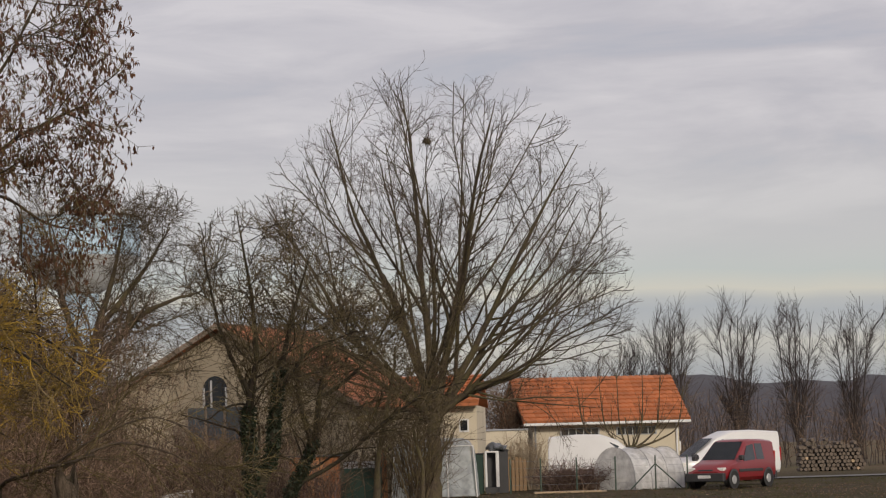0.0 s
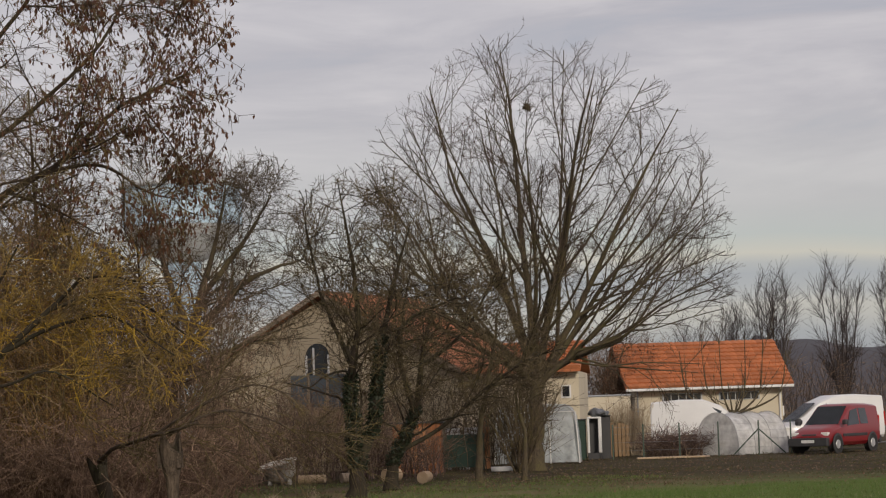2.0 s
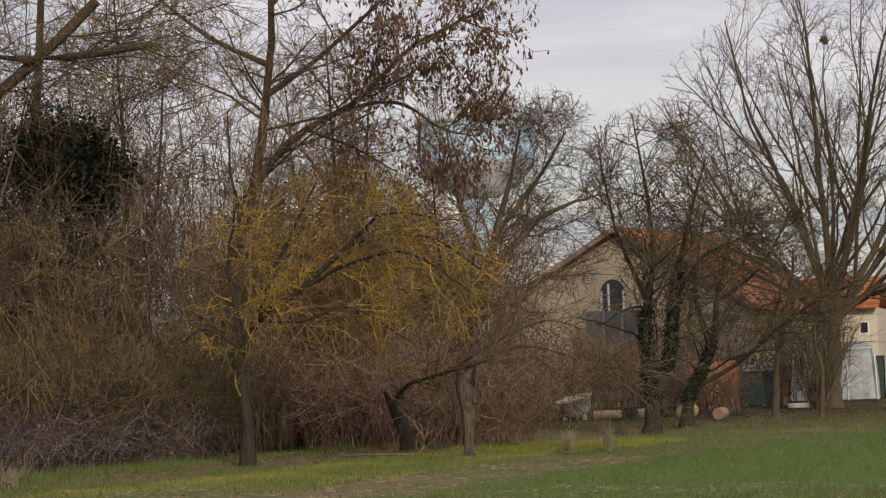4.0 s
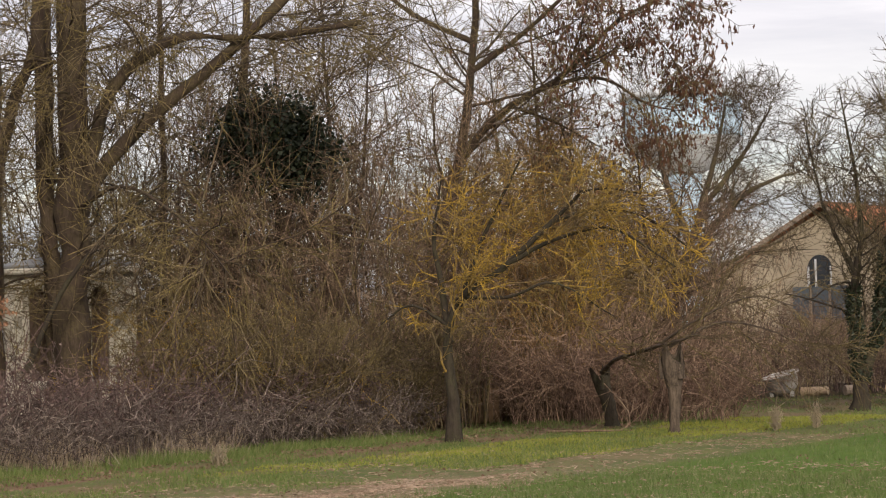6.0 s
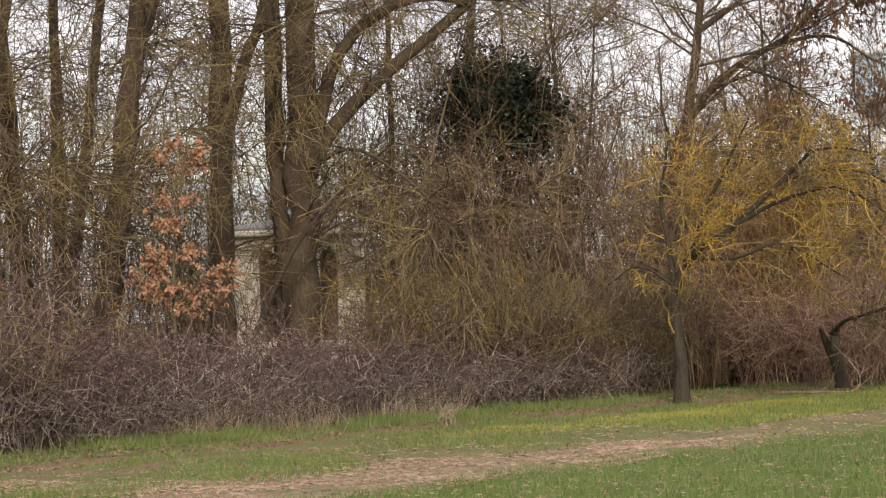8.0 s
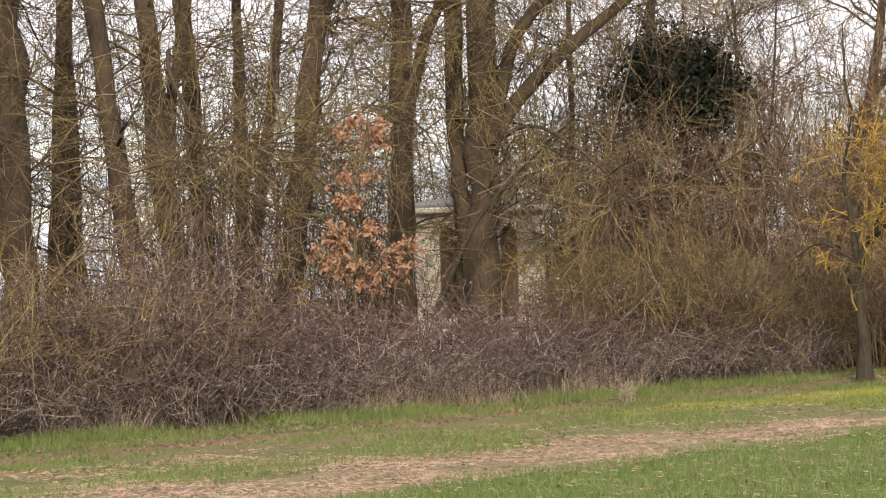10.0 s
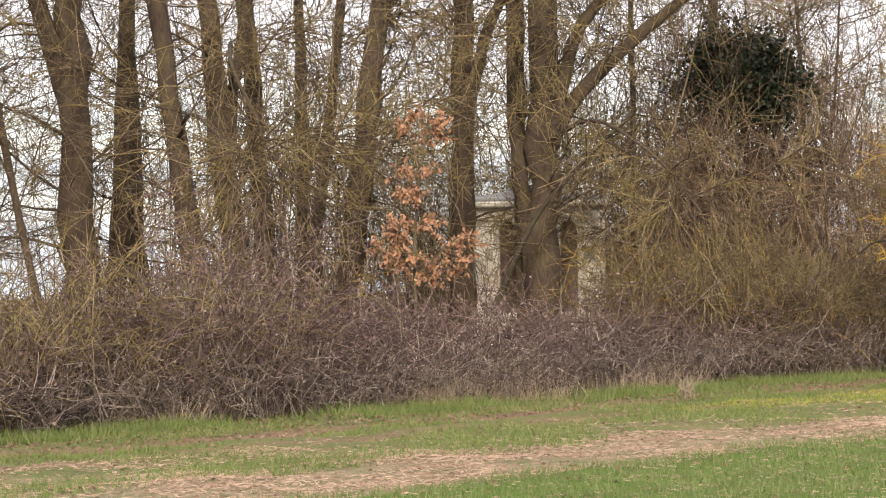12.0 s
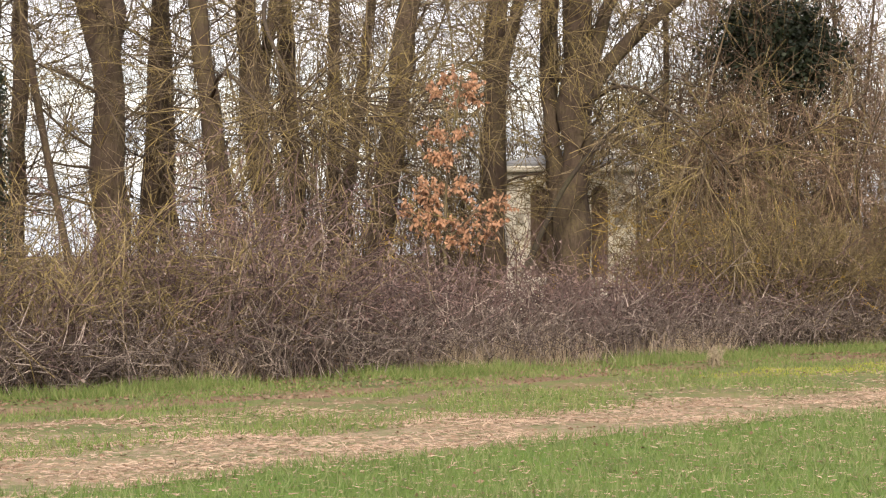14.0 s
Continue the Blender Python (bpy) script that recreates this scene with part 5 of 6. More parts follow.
def van(label, m, body_mat, st, wheels, side_windows, screen, extras, category="van"):
    """A van lofted through stations x, bottom, belt, top, half width at belt, half width at top; its nose towards +x."""
    ob = thing("van", label, category, m)
    st = np.array(st, float)

    def ring(s):
        x, zb, zm, zt, wm, wt = s
        half = [(wm * 0.86, zb), (wm * 0.98, zb + 0.12), (wm, (zb + zm) / 2), (wm * 0.985, zm), (wt, zt - 0.07), (wt - 0.10, zt - 0.01), (wt * 0.5, zt)]
        return [(x, y, z) for y, z in half] + [(x, -y, z) for y, z in half[::-1]]
    k = 14
    v = np.array([ring(s) for s in st]).reshape(-1, 3)
    q = [[i * k + j, i * k + (j + 1) % k, (i + 1) * k + (j + 1) % k, (i + 1) * k + j] for i in range(len(st) - 1) for j in range(k)]
    bm = bmesh.new()
    vs = [bm.verts.new(p) for p in v]
    for f in q:
        bm.faces.new([vs[i] for i in f])
    bm.faces.new(vs[:k])
    bm.faces.new(vs[-k:][::-1])
    bmesh.ops.recalc_face_normals(bm, faces=bm.faces)
    body = part("body", bm, body_mat, ob)
    for p in body.data.polygons:
        p.use_smooth = True
    body.data.set_sharp_from_angle(angle=radians(32))

    def on_side(x, f, s):
        """A point of the flank at height part f between belt (0) and roof (1)."""
        c = [np.interp(x, st[:, 0], st[:, i]) for i in range(1, 6)]
        y = c[3] * 0.985 + (c[4] - c[3] * 0.985) * f
        return Vector((x, s * (y + 0.008), c[1] + (c[2] - 0.07 - c[1]) * f))
    for s in (1, -1):
        for x0, x1, x2, x3 in side_windows:   # lower rear, lower front, upper front, upper rear
            bm = bmesh.new()
            c = [on_side(x0, 0.06, s), on_side(x1, 0.06, s), on_side(x2, 0.86, s), on_side(x3, 0.86, s)]
            f = bm.faces.new([bm.verts.new(p) for p in c])
            r = bmesh.ops.extrude_face_region(bm, geom=[f])
            bmesh.ops.translate(bm, verts=[g for g in r["geom"] if isinstance(g, bmesh.types.BMVert)], vec=(0, -s * 0.02, 0))
            bmesh.ops.recalc_face_normals(bm, faces=bm.faces)
            part("side_window", bm, CAR_GLASS, ob)
        for x in wheels:
            w = part("wheel", rod(bmesh.new(), (x, s * (st[:, 4].max() - 0.21), 0.31), (x, s * (st[:, 4].max() + 0.006), 0.31), 0.31, 24), TYRE, ob)
            part("rim", rod(bmesh.new(), (x, s * (st[:, 4].max() - 0.02), 0.31), (x, s * (st[:, 4].max() + 0.022), 0.31), 0.19, 16, 0.15), RIM, w, "pale steel rim")
            arch = lathe([(0.30, -0.02), (0.375, -0.02), (0.375, 0.012), (0.30, 0.012)], 24)
            a_ = hang("wheel_arch", mesh_of("arch", arch[0], arch[1]), PLASTIC, ob)
            a_.matrix_local = Matrix.Translation((x, s * (st[:, 4].max() - 0.004), 0.33)) @ Euler((radians(90), 0, 0)).to_matrix().to_4x4()
        part("sill_strip", boxed(wheels[0] + 0.42, wheels[1] - 0.42, s * st[:, 4].max() - 0.012, s * st[:, 4].max() + 0.02, 0.58, 0.68, 0.008), PLASTIC, ob)
        part("mirror", boxed(screen[0] - 0.12, screen[0] + 0.08, min(s * 0.86, s * 1.04), max(s * 0.86, s * 1.04), 1.0, 1.18, 0.03), PLASTIC, ob)
    xb, zb_, wb, xt, zt_, wt = screen
    bm = bmesh.new()
    f = bm.faces.new([bm.verts.new(p) for p in ((xb, -wb, zb_), (xb, wb, zb_), (xt, wt, zt_), (xt, -wt, zt_))])
    bmesh.ops.solidify(bm, geom=[f], thickness=0.015)
    part("windscreen", bm, CAR_GLASS, ob)
    for nm, b, mt in extras:
        part(nm, boxed(*b, 0.02), mt, ob)
    return ob


KANGOO = [(-2.02, 0.42, 0.92, 1.55, 0.76, 0.64), (-1.98, 0.32, 0.95, 1.68, 0.80, 0.68), (-1.2, 0.28, 0.96, 1.74, 0.83, 0.70), (-0.4, 0.27, 0.96, 1.75, 0.83, 0.70), (0.05, 0.27, 0.95, 1.70, 0.83, 0.67), (0.45, 0.27, 0.94, 1.42, 0.83, 0.69),
          (0.98, 0.27, 0.90, 1.02, 0.82, 0.72), (1.5, 0.28, 0.80, 0.92, 0.80, 0.70), (1.86, 0.30, 0.64, 0.79, 0.75, 0.60), (2.0, 0.36, 0.5, 0.62, 0.70, 0.56)]
van("red compact van with dark bumper parked on the grass", pose(10.25, 93.6, 0, 0, 0, 236), RED, KANGOO, (-1.32, 1.37),
    ((-1.05, -0.45, -0.45, -1.0), (-0.35, 0.55, 0.12, -0.35)), (1.0, 1.02, 0.66, 0.13, 1.66, 0.57),
    (("bumper", (1.86, 2.08, -0.76, 0.76, 0.26, 0.56), PLASTIC), ("bumper", (-2.1, -1.95, -0.80, 0.80, 0.30, 0.56), PLASTIC), ("headlight", (1.74, 1.93, 0.44, 0.72, 0.62, 0.75), LAMP), ("headlight", (1.74, 1.93, -0.72, -0.44, 0.62, 0.75), LAMP),
     ("grille", (1.86, 1.99, -0.3, 0.3, 0.60, 0.69), PLASTIC), ("number_plate", (2.07, 2.09, -0.26, 0.26, 0.38, 0.49), WHITE), ("tail_light", (-2.03, -1.97, 0.66, 0.78, 0.8, 1.3), LAMP_RED), ("tail_light", (-2.03, -1.97, -0.78, -0.66, 0.8, 1.3), LAMP_RED)))
EXPERT = [(-2.2, 0.42, 0.98, 1.9, 0.84, 0.72), (-2.15, 0.32, 1.0, 2.06, 0.88, 0.76), (-1.0, 0.28, 1.02, 2.14, 0.90, 0.78), (0.0, 0.28, 1.02, 2.12, 0.90, 0.77), (0.7, 0.28, 1.0, 1.86, 0.90, 0.72), (1.3, 0.28, 0.97, 1.36, 0.90, 0.74),
          (1.8, 0.28, 0.9, 1.08, 0.88, 0.74), (2.2, 0.29, 0.72, 0.86, 0.82, 0.66), (2.38, 0.36, 0.52, 0.62, 0.74, 0.56)]
WX = (("bumper", (2.18, 2.42, -0.82, 0.82, 0.26, 0.5), PLASTIC), ("headlight", (2.0, 2.31, 0.5, 0.82, 0.68, 0.84), LAMP), ("headlight", (2.0, 2.31, -0.82, -0.5, 0.68, 0.84), LAMP), ("grille", (2.3, 2.40, -0.42, 0.42, 0.5, 0.6), PLASTIC), ("tail_light", (-2.23, -2.16, 0.74, 0.86, 0.8, 1.4), LAMP_RED))
van("white panel van with a sloping nose parked beyond the garage", pose(11.62, 108.5, 0, 0, 0, 199), VAN_WHITE, EXPERT, (-1.45, 1.5), ((0.35, 1.25, 0.85, 0.38),), (1.82, 1.09, 0.70, 0.82, 1.82, 0.60), WX)
van("white panel van parked in front of the garage", pose(6.4, 108.2, 0, 0, 0, -4), VAN_WHITE, EXPERT, (-1.45, 1.5), ((0.35, 1.25, 0.85, 0.38),), (1.82, 1.09, 0.70, 0.82, 1.82, 0.60), WX)
HATCH = [(x * 0.95, a_, b_ * 0.9, c_ * 0.84, d_ * 0.96, e_ * 0.92) for x, a_, b_, c_, d_, e_ in KANGOO]
van("dark grey car parked between the two vans", pose(10.95, 99.4, 0, 0, 0, 233), GREY_CAR, HATCH, (-1.25, 1.3), ((-1.3, -0.25, -0.3, -1.1), (-0.15, 0.72, 0.38, -0.15)), (1.15, 0.93, 0.66, 0.48, 1.43, 0.56),
    (("bumper", (1.82, 2.0, -0.76, 0.76, 0.26, 0.5), PLASTIC), ("tail_light", (-1.93, -1.87, 0.60, 0.74, 0.75, 1.1), LAMP_RED), ("tail_light", (-1.93, -1.87, -0.74, -0.60, 0.75, 1.1), LAMP_RED)), "car")


# ---------------------------------------------------------------- plastic tunnels, garden things
def film_material(name, tint, clear, crease=0.8):
    m, nodes, links, p = material(name)
    tc = nodes.new("ShaderNodeTexCoord")
    n = link_noise(nodes, links, tc.outputs["Object"], 3.0, 5.0, 0.6)
    fold = link_noise(nodes, links, tc.outputs["Object"], 9.0, 3.0, 0.6)
    links.new(mix(nodes, links, ramp(nodes, links, n, 0.35, 0.7), tint, tuple(x * 0.75 for x in tint)), p.inputs["Base Color"])
    p.inputs["Roughness"].default_value = 0.3
    b_ = nodes.new("ShaderNodeBump")
    b_.inputs["Strength"].default_value, b_.inputs["Distance"].default_value = crease, 0.06
    links.new(fold, b_.inputs["Height"])
    links.new(b_.outputs[0], p.inputs["Normal"])
    tr, ms = nodes.new("ShaderNodeBsdfTransparent"), nodes.new("ShaderNodeMixShader")
    links.new(calc(nodes, links, "MULTIPLY_ADD", ramp(nodes, links, n, 0.3, 0.7), 0.25, clear), ms.inputs[0])
    links.new(p.outputs[0], ms.inputs[1])
    links.new(tr.outputs[0], ms.inputs[2])
    links.new(ms.outputs[0], nodes["Material Output"].inputs["Surface"])
    return m


FILM = film_material("polythene_film", (0.70, 0.70, 0.70), 0.22, 0.4)
FILM_GREY = film_material("greenhouse_film", (0.58, 0.63, 0.66), 0.2, 0.3)
POST = surface("green_post", (0.05, 0.08, 0.06), (0.07, 0.10, 0.075), 5, 0.6, 0.05)
GREEN_CLOTH = surface("green_cloth", (0.02, 0.045, 0.035), (0.03, 0.06, 0.045), 4, 0.8, 0.1)
ORANGE_WOOD = surface("rusty_orange", (0.25, 0.085, 0.03), (0.33, 0.125, 0.042), 2, 0.8, 0.2, stain=(0.2, 0.07, 0.03), stain_amount=0.5)
RUSTY = surface("chipped_enamel", (0.46, 0.44, 0.41), (0.56, 0.54, 0.51), 3, 0.6, 0.1, stain=(0.07, 0.05, 0.045), stain_amount=1.0)
LOG = surface("cut_log", (0.42, 0.30, 0.19), (0.55, 0.42, 0.28), 4, 0.85, 0.4, stain=(0.25, 0.18, 0.12), stain_amount=0.5)
# darker than the mouldings' stone: recess shade painted in, besides the dark stains
STONE_WALL = surface("shaded_weathered_stone", (0.36, 0.33, 0.275), (0.50, 0.465, 0.395), 2.5, 0.92, 0.5, 14, stain=(0.17, 0.155, 0.12), stain_amount=0.8)
STONE = surface("pale_stone", (0.70, 0.66, 0.56), (0.84, 0.80, 0.70), 2.5, 0.9, 0.5, 14, stain=(0.26, 0.24, 0.19), stain_amount=0.75)


def hoop_tunnel(name, label, m, half, height, length, hoops, film, seed):
    """Bowed hoops under a loose sheet; runs along +y from its front arch."""
    rng = np.random.default_rng(seed)
    ob = thing(name, label, "greenhouse", m)
    n, rows_t = 22, 13
    a = np.linspace(0, math.pi, n)
    arc = np.stack([-half * np.cos(a) * (1 + 0.06 * np.sin(a) ** 2), height * np.sin(a) ** 0.72], 1)
    ys = np.linspace(0, length, rows_t)
    v = np.zeros((rows_t, n, 3))
    v[..., 0], v[..., 2], v[..., 1] = arc[None, :, 0], arc[None, :, 1], ys[:, None]
    sag = 1 - 0.05 * np.abs(np.sin(ys / length * math.pi * (hoops - 1)))[:, None] * np.sin(a)[None]
    v[..., 2] *= sag
    v[1:-1] += rng.normal(size=v[1:-1].shape) * 0.02
    i = (np.arange(rows_t - 1)[:, None] * n + np.arange(n - 1)[None]).reshape(-1, 1)
    hang("cover", mesh_of(name, v.reshape(-1, 3), i + np.array([0, 1, n + 1, n]), smooth=True), film, ob)
    for y in (0.0, length):
        bm = bmesh.new()
        bm.faces.new([bm.verts.new((x, y + 0.01, z)) for x, z in arc])
        part("end_sheet", bm, film, ob)
    for y in np.linspace(0, length, hoops):
        pts = np.stack([arc[:, 0] * 1.01, np.full(n, y), arc[:, 1] * 1.012], 1)[None]
        hang("hoop", mesh_of("hoop", *tubes(pts, np.array([0.011]), np.array([0.011]), 6)), GREY_METAL, ob)
    return ob


hoop_tunnel("polytunnel", "low hooped tunnel of crumpled translucent plastic sheet", pose(6.1, 95.2, 0, 0, 0, -42), 0.98, 1.55, 3.0, 4, FILM, 1)
gh = thing("greenhouse", "greyish translucent plastic walk-in greenhouse behind the big tree", "greenhouse", pose(-0.5, 89.5, 0, 0, 0, -3))
ol = smooth_line([(-1.5, 0.03, 0), (-1.49, 0.9, 0), (-1.42, 1.6, 0), (-1.2, 1.95, 0), (-0.6, 2.04, 0), (0.5, 2.05, 0), (1.0, 2.0, 0), (1.25, 1.75, 0), (1.38, 0.9, 0), (1.45, 0.03, 0)], 46)
rw = np.random.default_rng(19)
gc = np.zeros((9, 46, 3))
gc[..., 0], gc[..., 2], gc[..., 1] = ol[None, :, 0], ol[None, :, 1], np.linspace(0, 2.2, 9)[:, None]
gc[1:-1, :, 0] += 0.025 * np.sin(np.arange(1, 8) * 2.1)[:, None] * np.sign(ol[None, :, 0])
gc[1:-1] += rw.normal(size=gc[1:-1].shape) * 0.012
gi2 = (np.arange(8)[:, None] * 46 + np.arange(45)[None]).reshape(-1, 1)
hang("cover", mesh_of("cover", gc.reshape(-1, 3), gi2 + np.array([0, 1, 47, 46]), smooth=True), FILM_GREY, gh)
for y_ in (0.0, 2.2):   # end sheets hang in loose upright folds
    xs_ = np.linspace(-1, 1, 41)
    zs_ = np.linspace(0, 1, 9)
    top_ = np.interp(xs_ * 1.44, ol[:, 0], ol[:, 1])
    ev = np.zeros((9, 41, 3))
    ev[..., 0] = xs_[None] * (1.45 - 0.06 * zs_[:, None])
    ev[..., 2] = 0.03 + (top_[None] - 0.03) * zs_[:, None]
    ev[..., 1] = y_ + 0.02 * np.sin(xs_ * 23 + 2 * np.sin(xs_ * 5))[None] * (1.1 - zs_[:, None]) - 0.012
    ei = (np.arange(8)[:, None] * 41 + np.arange(40)[None]).reshape(-1, 1)
    hang("end_sheet", mesh_of("end_sheet", ev.reshape(-1, 3), ei + np.array([0, 1, 42, 41]), smooth=True), FILM_GREY, gh)
for x_, y_ in ((-1.5, -0.02), (0.45, -0.02), (1.45, -0.02)):
    part("frame_post", rod(bmesh.new(), (x_, y_, 0), (x_ * 0.93, y_, 1.78), 0.025), WHITE, gh)
part("frame_rail", rod(bmesh.new(), (-1.4, -0.02, 1.78), (1.34, -0.02, 1.78), 0.02), WHITE, gh)


def simple(name, label, category, m, pieces, group=""):
    ob = thing(name, label, category, m, group)
    for nm, b, mt, *lb in pieces:
        part(nm, boxed(*b, 0.015), mt, ob, lb[0] if lb else "")
    return ob


simple("shelf_cabinet", "white open cabinet with a dark inside standing outdoors", "cabinet", pose(1.57, 94, 0), (("back", (-0.24, 0.24, 0.4, 0.44, 0.25, 1.5), PLASTIC), ("side", (-0.26, -0.18, 0, 0.44, 0.25, 1.5), WHITE), ("side", (0.14, 0.26, 0, 0.44, 0.25, 1.5), WHITE), ("top", (-0.26, 0.26, 0, 0.44, 1.5, 1.56), WHITE), ("base", (-0.26, 0.26, 0, 0.44, 0.0, 0.25), PLASTIC)))
simple("water_butt", "dark green rain barrel beside the greenhouse", "barrel", pose(1.05, 94.5, 0), (("body", (-0.22, 0.22, -0.3, 0.3, 0, 1.45), GREEN_CLOTH), ("lid", (-0.25, 0.25, -0.33, 0.33, 1.45, 1.5), PLASTIC)))
simple("bin", "dark tall bin beside the white cabinet", "bin", pose(2.0, 95.2, 0), (("body", (-0.18, 0.18, -0.25, 0.25, 0, 1.55), PLASTIC), ("lid", (-0.2, 0.2, -0.28, 0.28, 1.55, 1.62), PLASTIC)))
bag = thing("tarpaulin", "dark bundled tarpaulin on top of the bins", "tarpaulin", pose(1.75, 95.0, 1.56))
bm = bmesh.new()
bmesh.ops.create_icosphere(bm, subdivisions=3, radius=1, matrix=Matrix.Diagonal((0.40, 0.32, 0.17, 1)))
for v_ in bm.verts:
    v_.co += Vector((0.12, 0.12, 0.16)) * noise.noise(v_.co * 5)
    v_.co.z = max(v_.co.z + 0.12, 0.0)
part("cloth", bm, GREY_CAR, bag)
FENCE_WOOD = surface("fence_wood", (0.22, 0.14, 0.075), (0.30, 0.20, 0.11), 2.0, 0.85, 0.2, 30, stretch=(1, 1, 0.2))
fence = thing("wooden_fence", "short run of warm brown upright fence boards", "fence", pose(2.75, 99, 0))
for i in range(6):
    part("board", boxed(-0.65 + i * 0.15, -0.53 + i * 0.15, 0, 0.025, 0, 1.25 + 0.06 * math.sin(i * 2.3), 0.005), FENCE_WOOD, fence)
part("rail", boxed(-0.66, 0.25, 0.027, 0.07, 0.5, 0.6), FENCE_WOOD, fence)
for i, (x_, y_, rz_, l_) in enumerate(((4.2, 91.5, 4, 2.4), (4.5, 91.9, -3, 2.2), (3.9, 92.2, 8, 1.8))):
    b_ = thing("plank", "pale weathered plank lying on the ground", "plank", pose(x_, y_, 0.0, 0, 0, rz_), "loose planks")
    part("board", boxed(-l_ / 2, l_ / 2, -0.1, 0.1, 0.01 + 0.0 * i, 0.07, 0.008), WOOD_OLD if i else LOG, b_)
wire_fence = thing("wire_fence", "wire garden fence on slim dark green metal posts", "fence", pose(0, 93.0, 0))
for x_ in (2.2, 3.3, 4.6, 6.0, 7.45, 8.6):
    part("post", rod(bmesh.new(), (x_, 0, 0), (x_, 0, 1.25), 0.028), POST, wire_fence)
for a_, b_ in (((7.45, 0, 0.95), (6.55, 0.02, 0.05)), ((7.45, 0, 0.95), (8.4, 0.02, 0.05))):
    part("brace", rod(bmesh.new(), a_, b_, 0.025), POST, wire_fence)
for z_ in (0.3, 0.6, 0.9, 1.15):
    part("wire", rod(bmesh.new(), (2.2, 0.03, z_), (8.6, 0.03, z_), 0.004, 4), GREY_METAL, wire_fence)
simple("fence_screen", "dark green fabric screen on the garden boundary", "screen", pose(-2.85, 82, 0), (("cloth", (-0.65, 0.65, 0, 0.03, 0.1, 1.15), GREEN_CLOTH), ("post", (-0.7, -0.64, -0.01, 0.05, 0, 1.2), POST), ("post", (0.64, 0.7, -0.01, 0.05, 0, 1.2), POST)))
for x_ in (-3.15, -2.55):
    c_ = simple("garden_chair", "white plastic garden chair behind the green screen", "chair", pose(x_, 83.6, 0, 0, 0, 15), (("seat", (-0.24, 0.24, -0.22, 0.22, 0.78, 0.83), WHITE), ("backrest", (-0.24, 0.24, 0.2, 0.24, 0.83, 1.36), WHITE), ("leg", (-0.23, -0.18, -0.2, -0.15, 0, 0.78), WHITE), ("leg", (0.18, 0.23, -0.2, -0.15, 0, 0.78), WHITE), ("leg", (-0.23, -0.18, 0.17, 0.22, 0, 0.78), WHITE), ("leg", (0.18, 0.23, 0.17, 0.22, 0, 0.78), WHITE), ("armrest", (-0.28, -0.22, -0.2, 0.24, 1.0, 1.04), WHITE), ("armrest", (0.22, 0.28, -0.2, 0.24, 1.0, 1.04), WHITE)), "garden chairs")
shed = simple("garden_shed", "small rusty orange wooden shed behind the trees", "shed", pose(-4.2, 80, 0), (("wall", (-0.75, 0.75, 0, 1.4, 0, 1.55), ORANGE_WOOD), ("roof", (-0.85, 0.85, -0.1, 1.5, 1.552, 1.61), PLASTIC), ("door", (-0.3, 0.35, -0.03, -0.002, 0.05, 1.45), WOOD_WARM)))
simple("wooden_post", "thick orange-brown wooden post beside the greenhouse", "post", pose(-2.15, 84, 0), (("post", (-0.13, 0.13, -0.13, 0.13, 0, 1.75), WOOD_WARM),))
simple("white_slab", "pale slab lying at the foot of the greenhouse", "slab", pose(-1.55, 79.6, 0), (("slab", (-0.35, 0.35, -0.2, 0.2, 0.0, 0.14), WHITE),))

# reeds, small conifer, heap of cuttings, vase-shaped pruned tree before the garage
thicket("reed_clump", "clump of dry yellow-brown reeds by the garden wall", area(2.3, 3.5, 99.5, 101), 260, (0, 2.1), (GRASS_DRY, GRASS_DRY), 71, 0.3, 0.014, (2, (-0.3, -0.7)), None)
thicket("cuttings_heap", "dark heap of bramble cuttings in front of the polytunnel", area(3.6, 5.5, 94.5, 97), 420, (0, 1.2), (TWIG_BROWN, CANE_RED), 72, 0.9, 0.013, (5, (-0.2, -0.7)), None, 0.5)
rng = np.random.default_rng(77)
con = thing("conifer", "small dark green conifer behind the greenhouse", "conifer", Matrix.Translation((0.45, 100, 0)))
part("trunk", rod(bmesh.new(), (0, 0, 0), (0, 0, 3.0), 0.08, 8, 0.02), BARK_DARK, con)
z = rng.uniform(0.5, 3.1, 2600)
a_ = rng.uniform(0, 6.283, 2600)
rr = (3.2 - z) * 0.36 * rng.uniform(0.5, 1.0, 2600)
v, q = blades(rng, np.stack([rr * np.cos(a_), rr * np.sin(a_), z], 1), (0.12, 0.25), (0.03, 0.05), 0.8, (0, 0, -0.3))
hang("needles", mesh_of("needles", v, q), LEAF_IVY, con)["kind"] = "stuff"
V = (7.7, 108.9, 0.0)
stems = [([V, (7.68, 108.9, 0.9), (7.7, 108.9, 1.6)], 0.11, 0.09)]
for dx, dy, h in ((-1.9, 0.2, 1.0), (-1.1, -0.4, 1.4), (-0.4, 0.5, 1.5), (0.5, -0.3, 1.5), (1.2, 0.4, 1.3), (2.0, 0, 0.9)):
    stems.append(([(7.7, 108.9, 1.45), (7.7 + dx * 0.5, 108.9 + dy * 0.5, 1.75), (7.7 + dx, 108.9 + dy, 2.0 + h * 0.4), (7.7 + dx * 1.15, 108.9 + dy, 3.2 + h)], 0.06, 0.014))
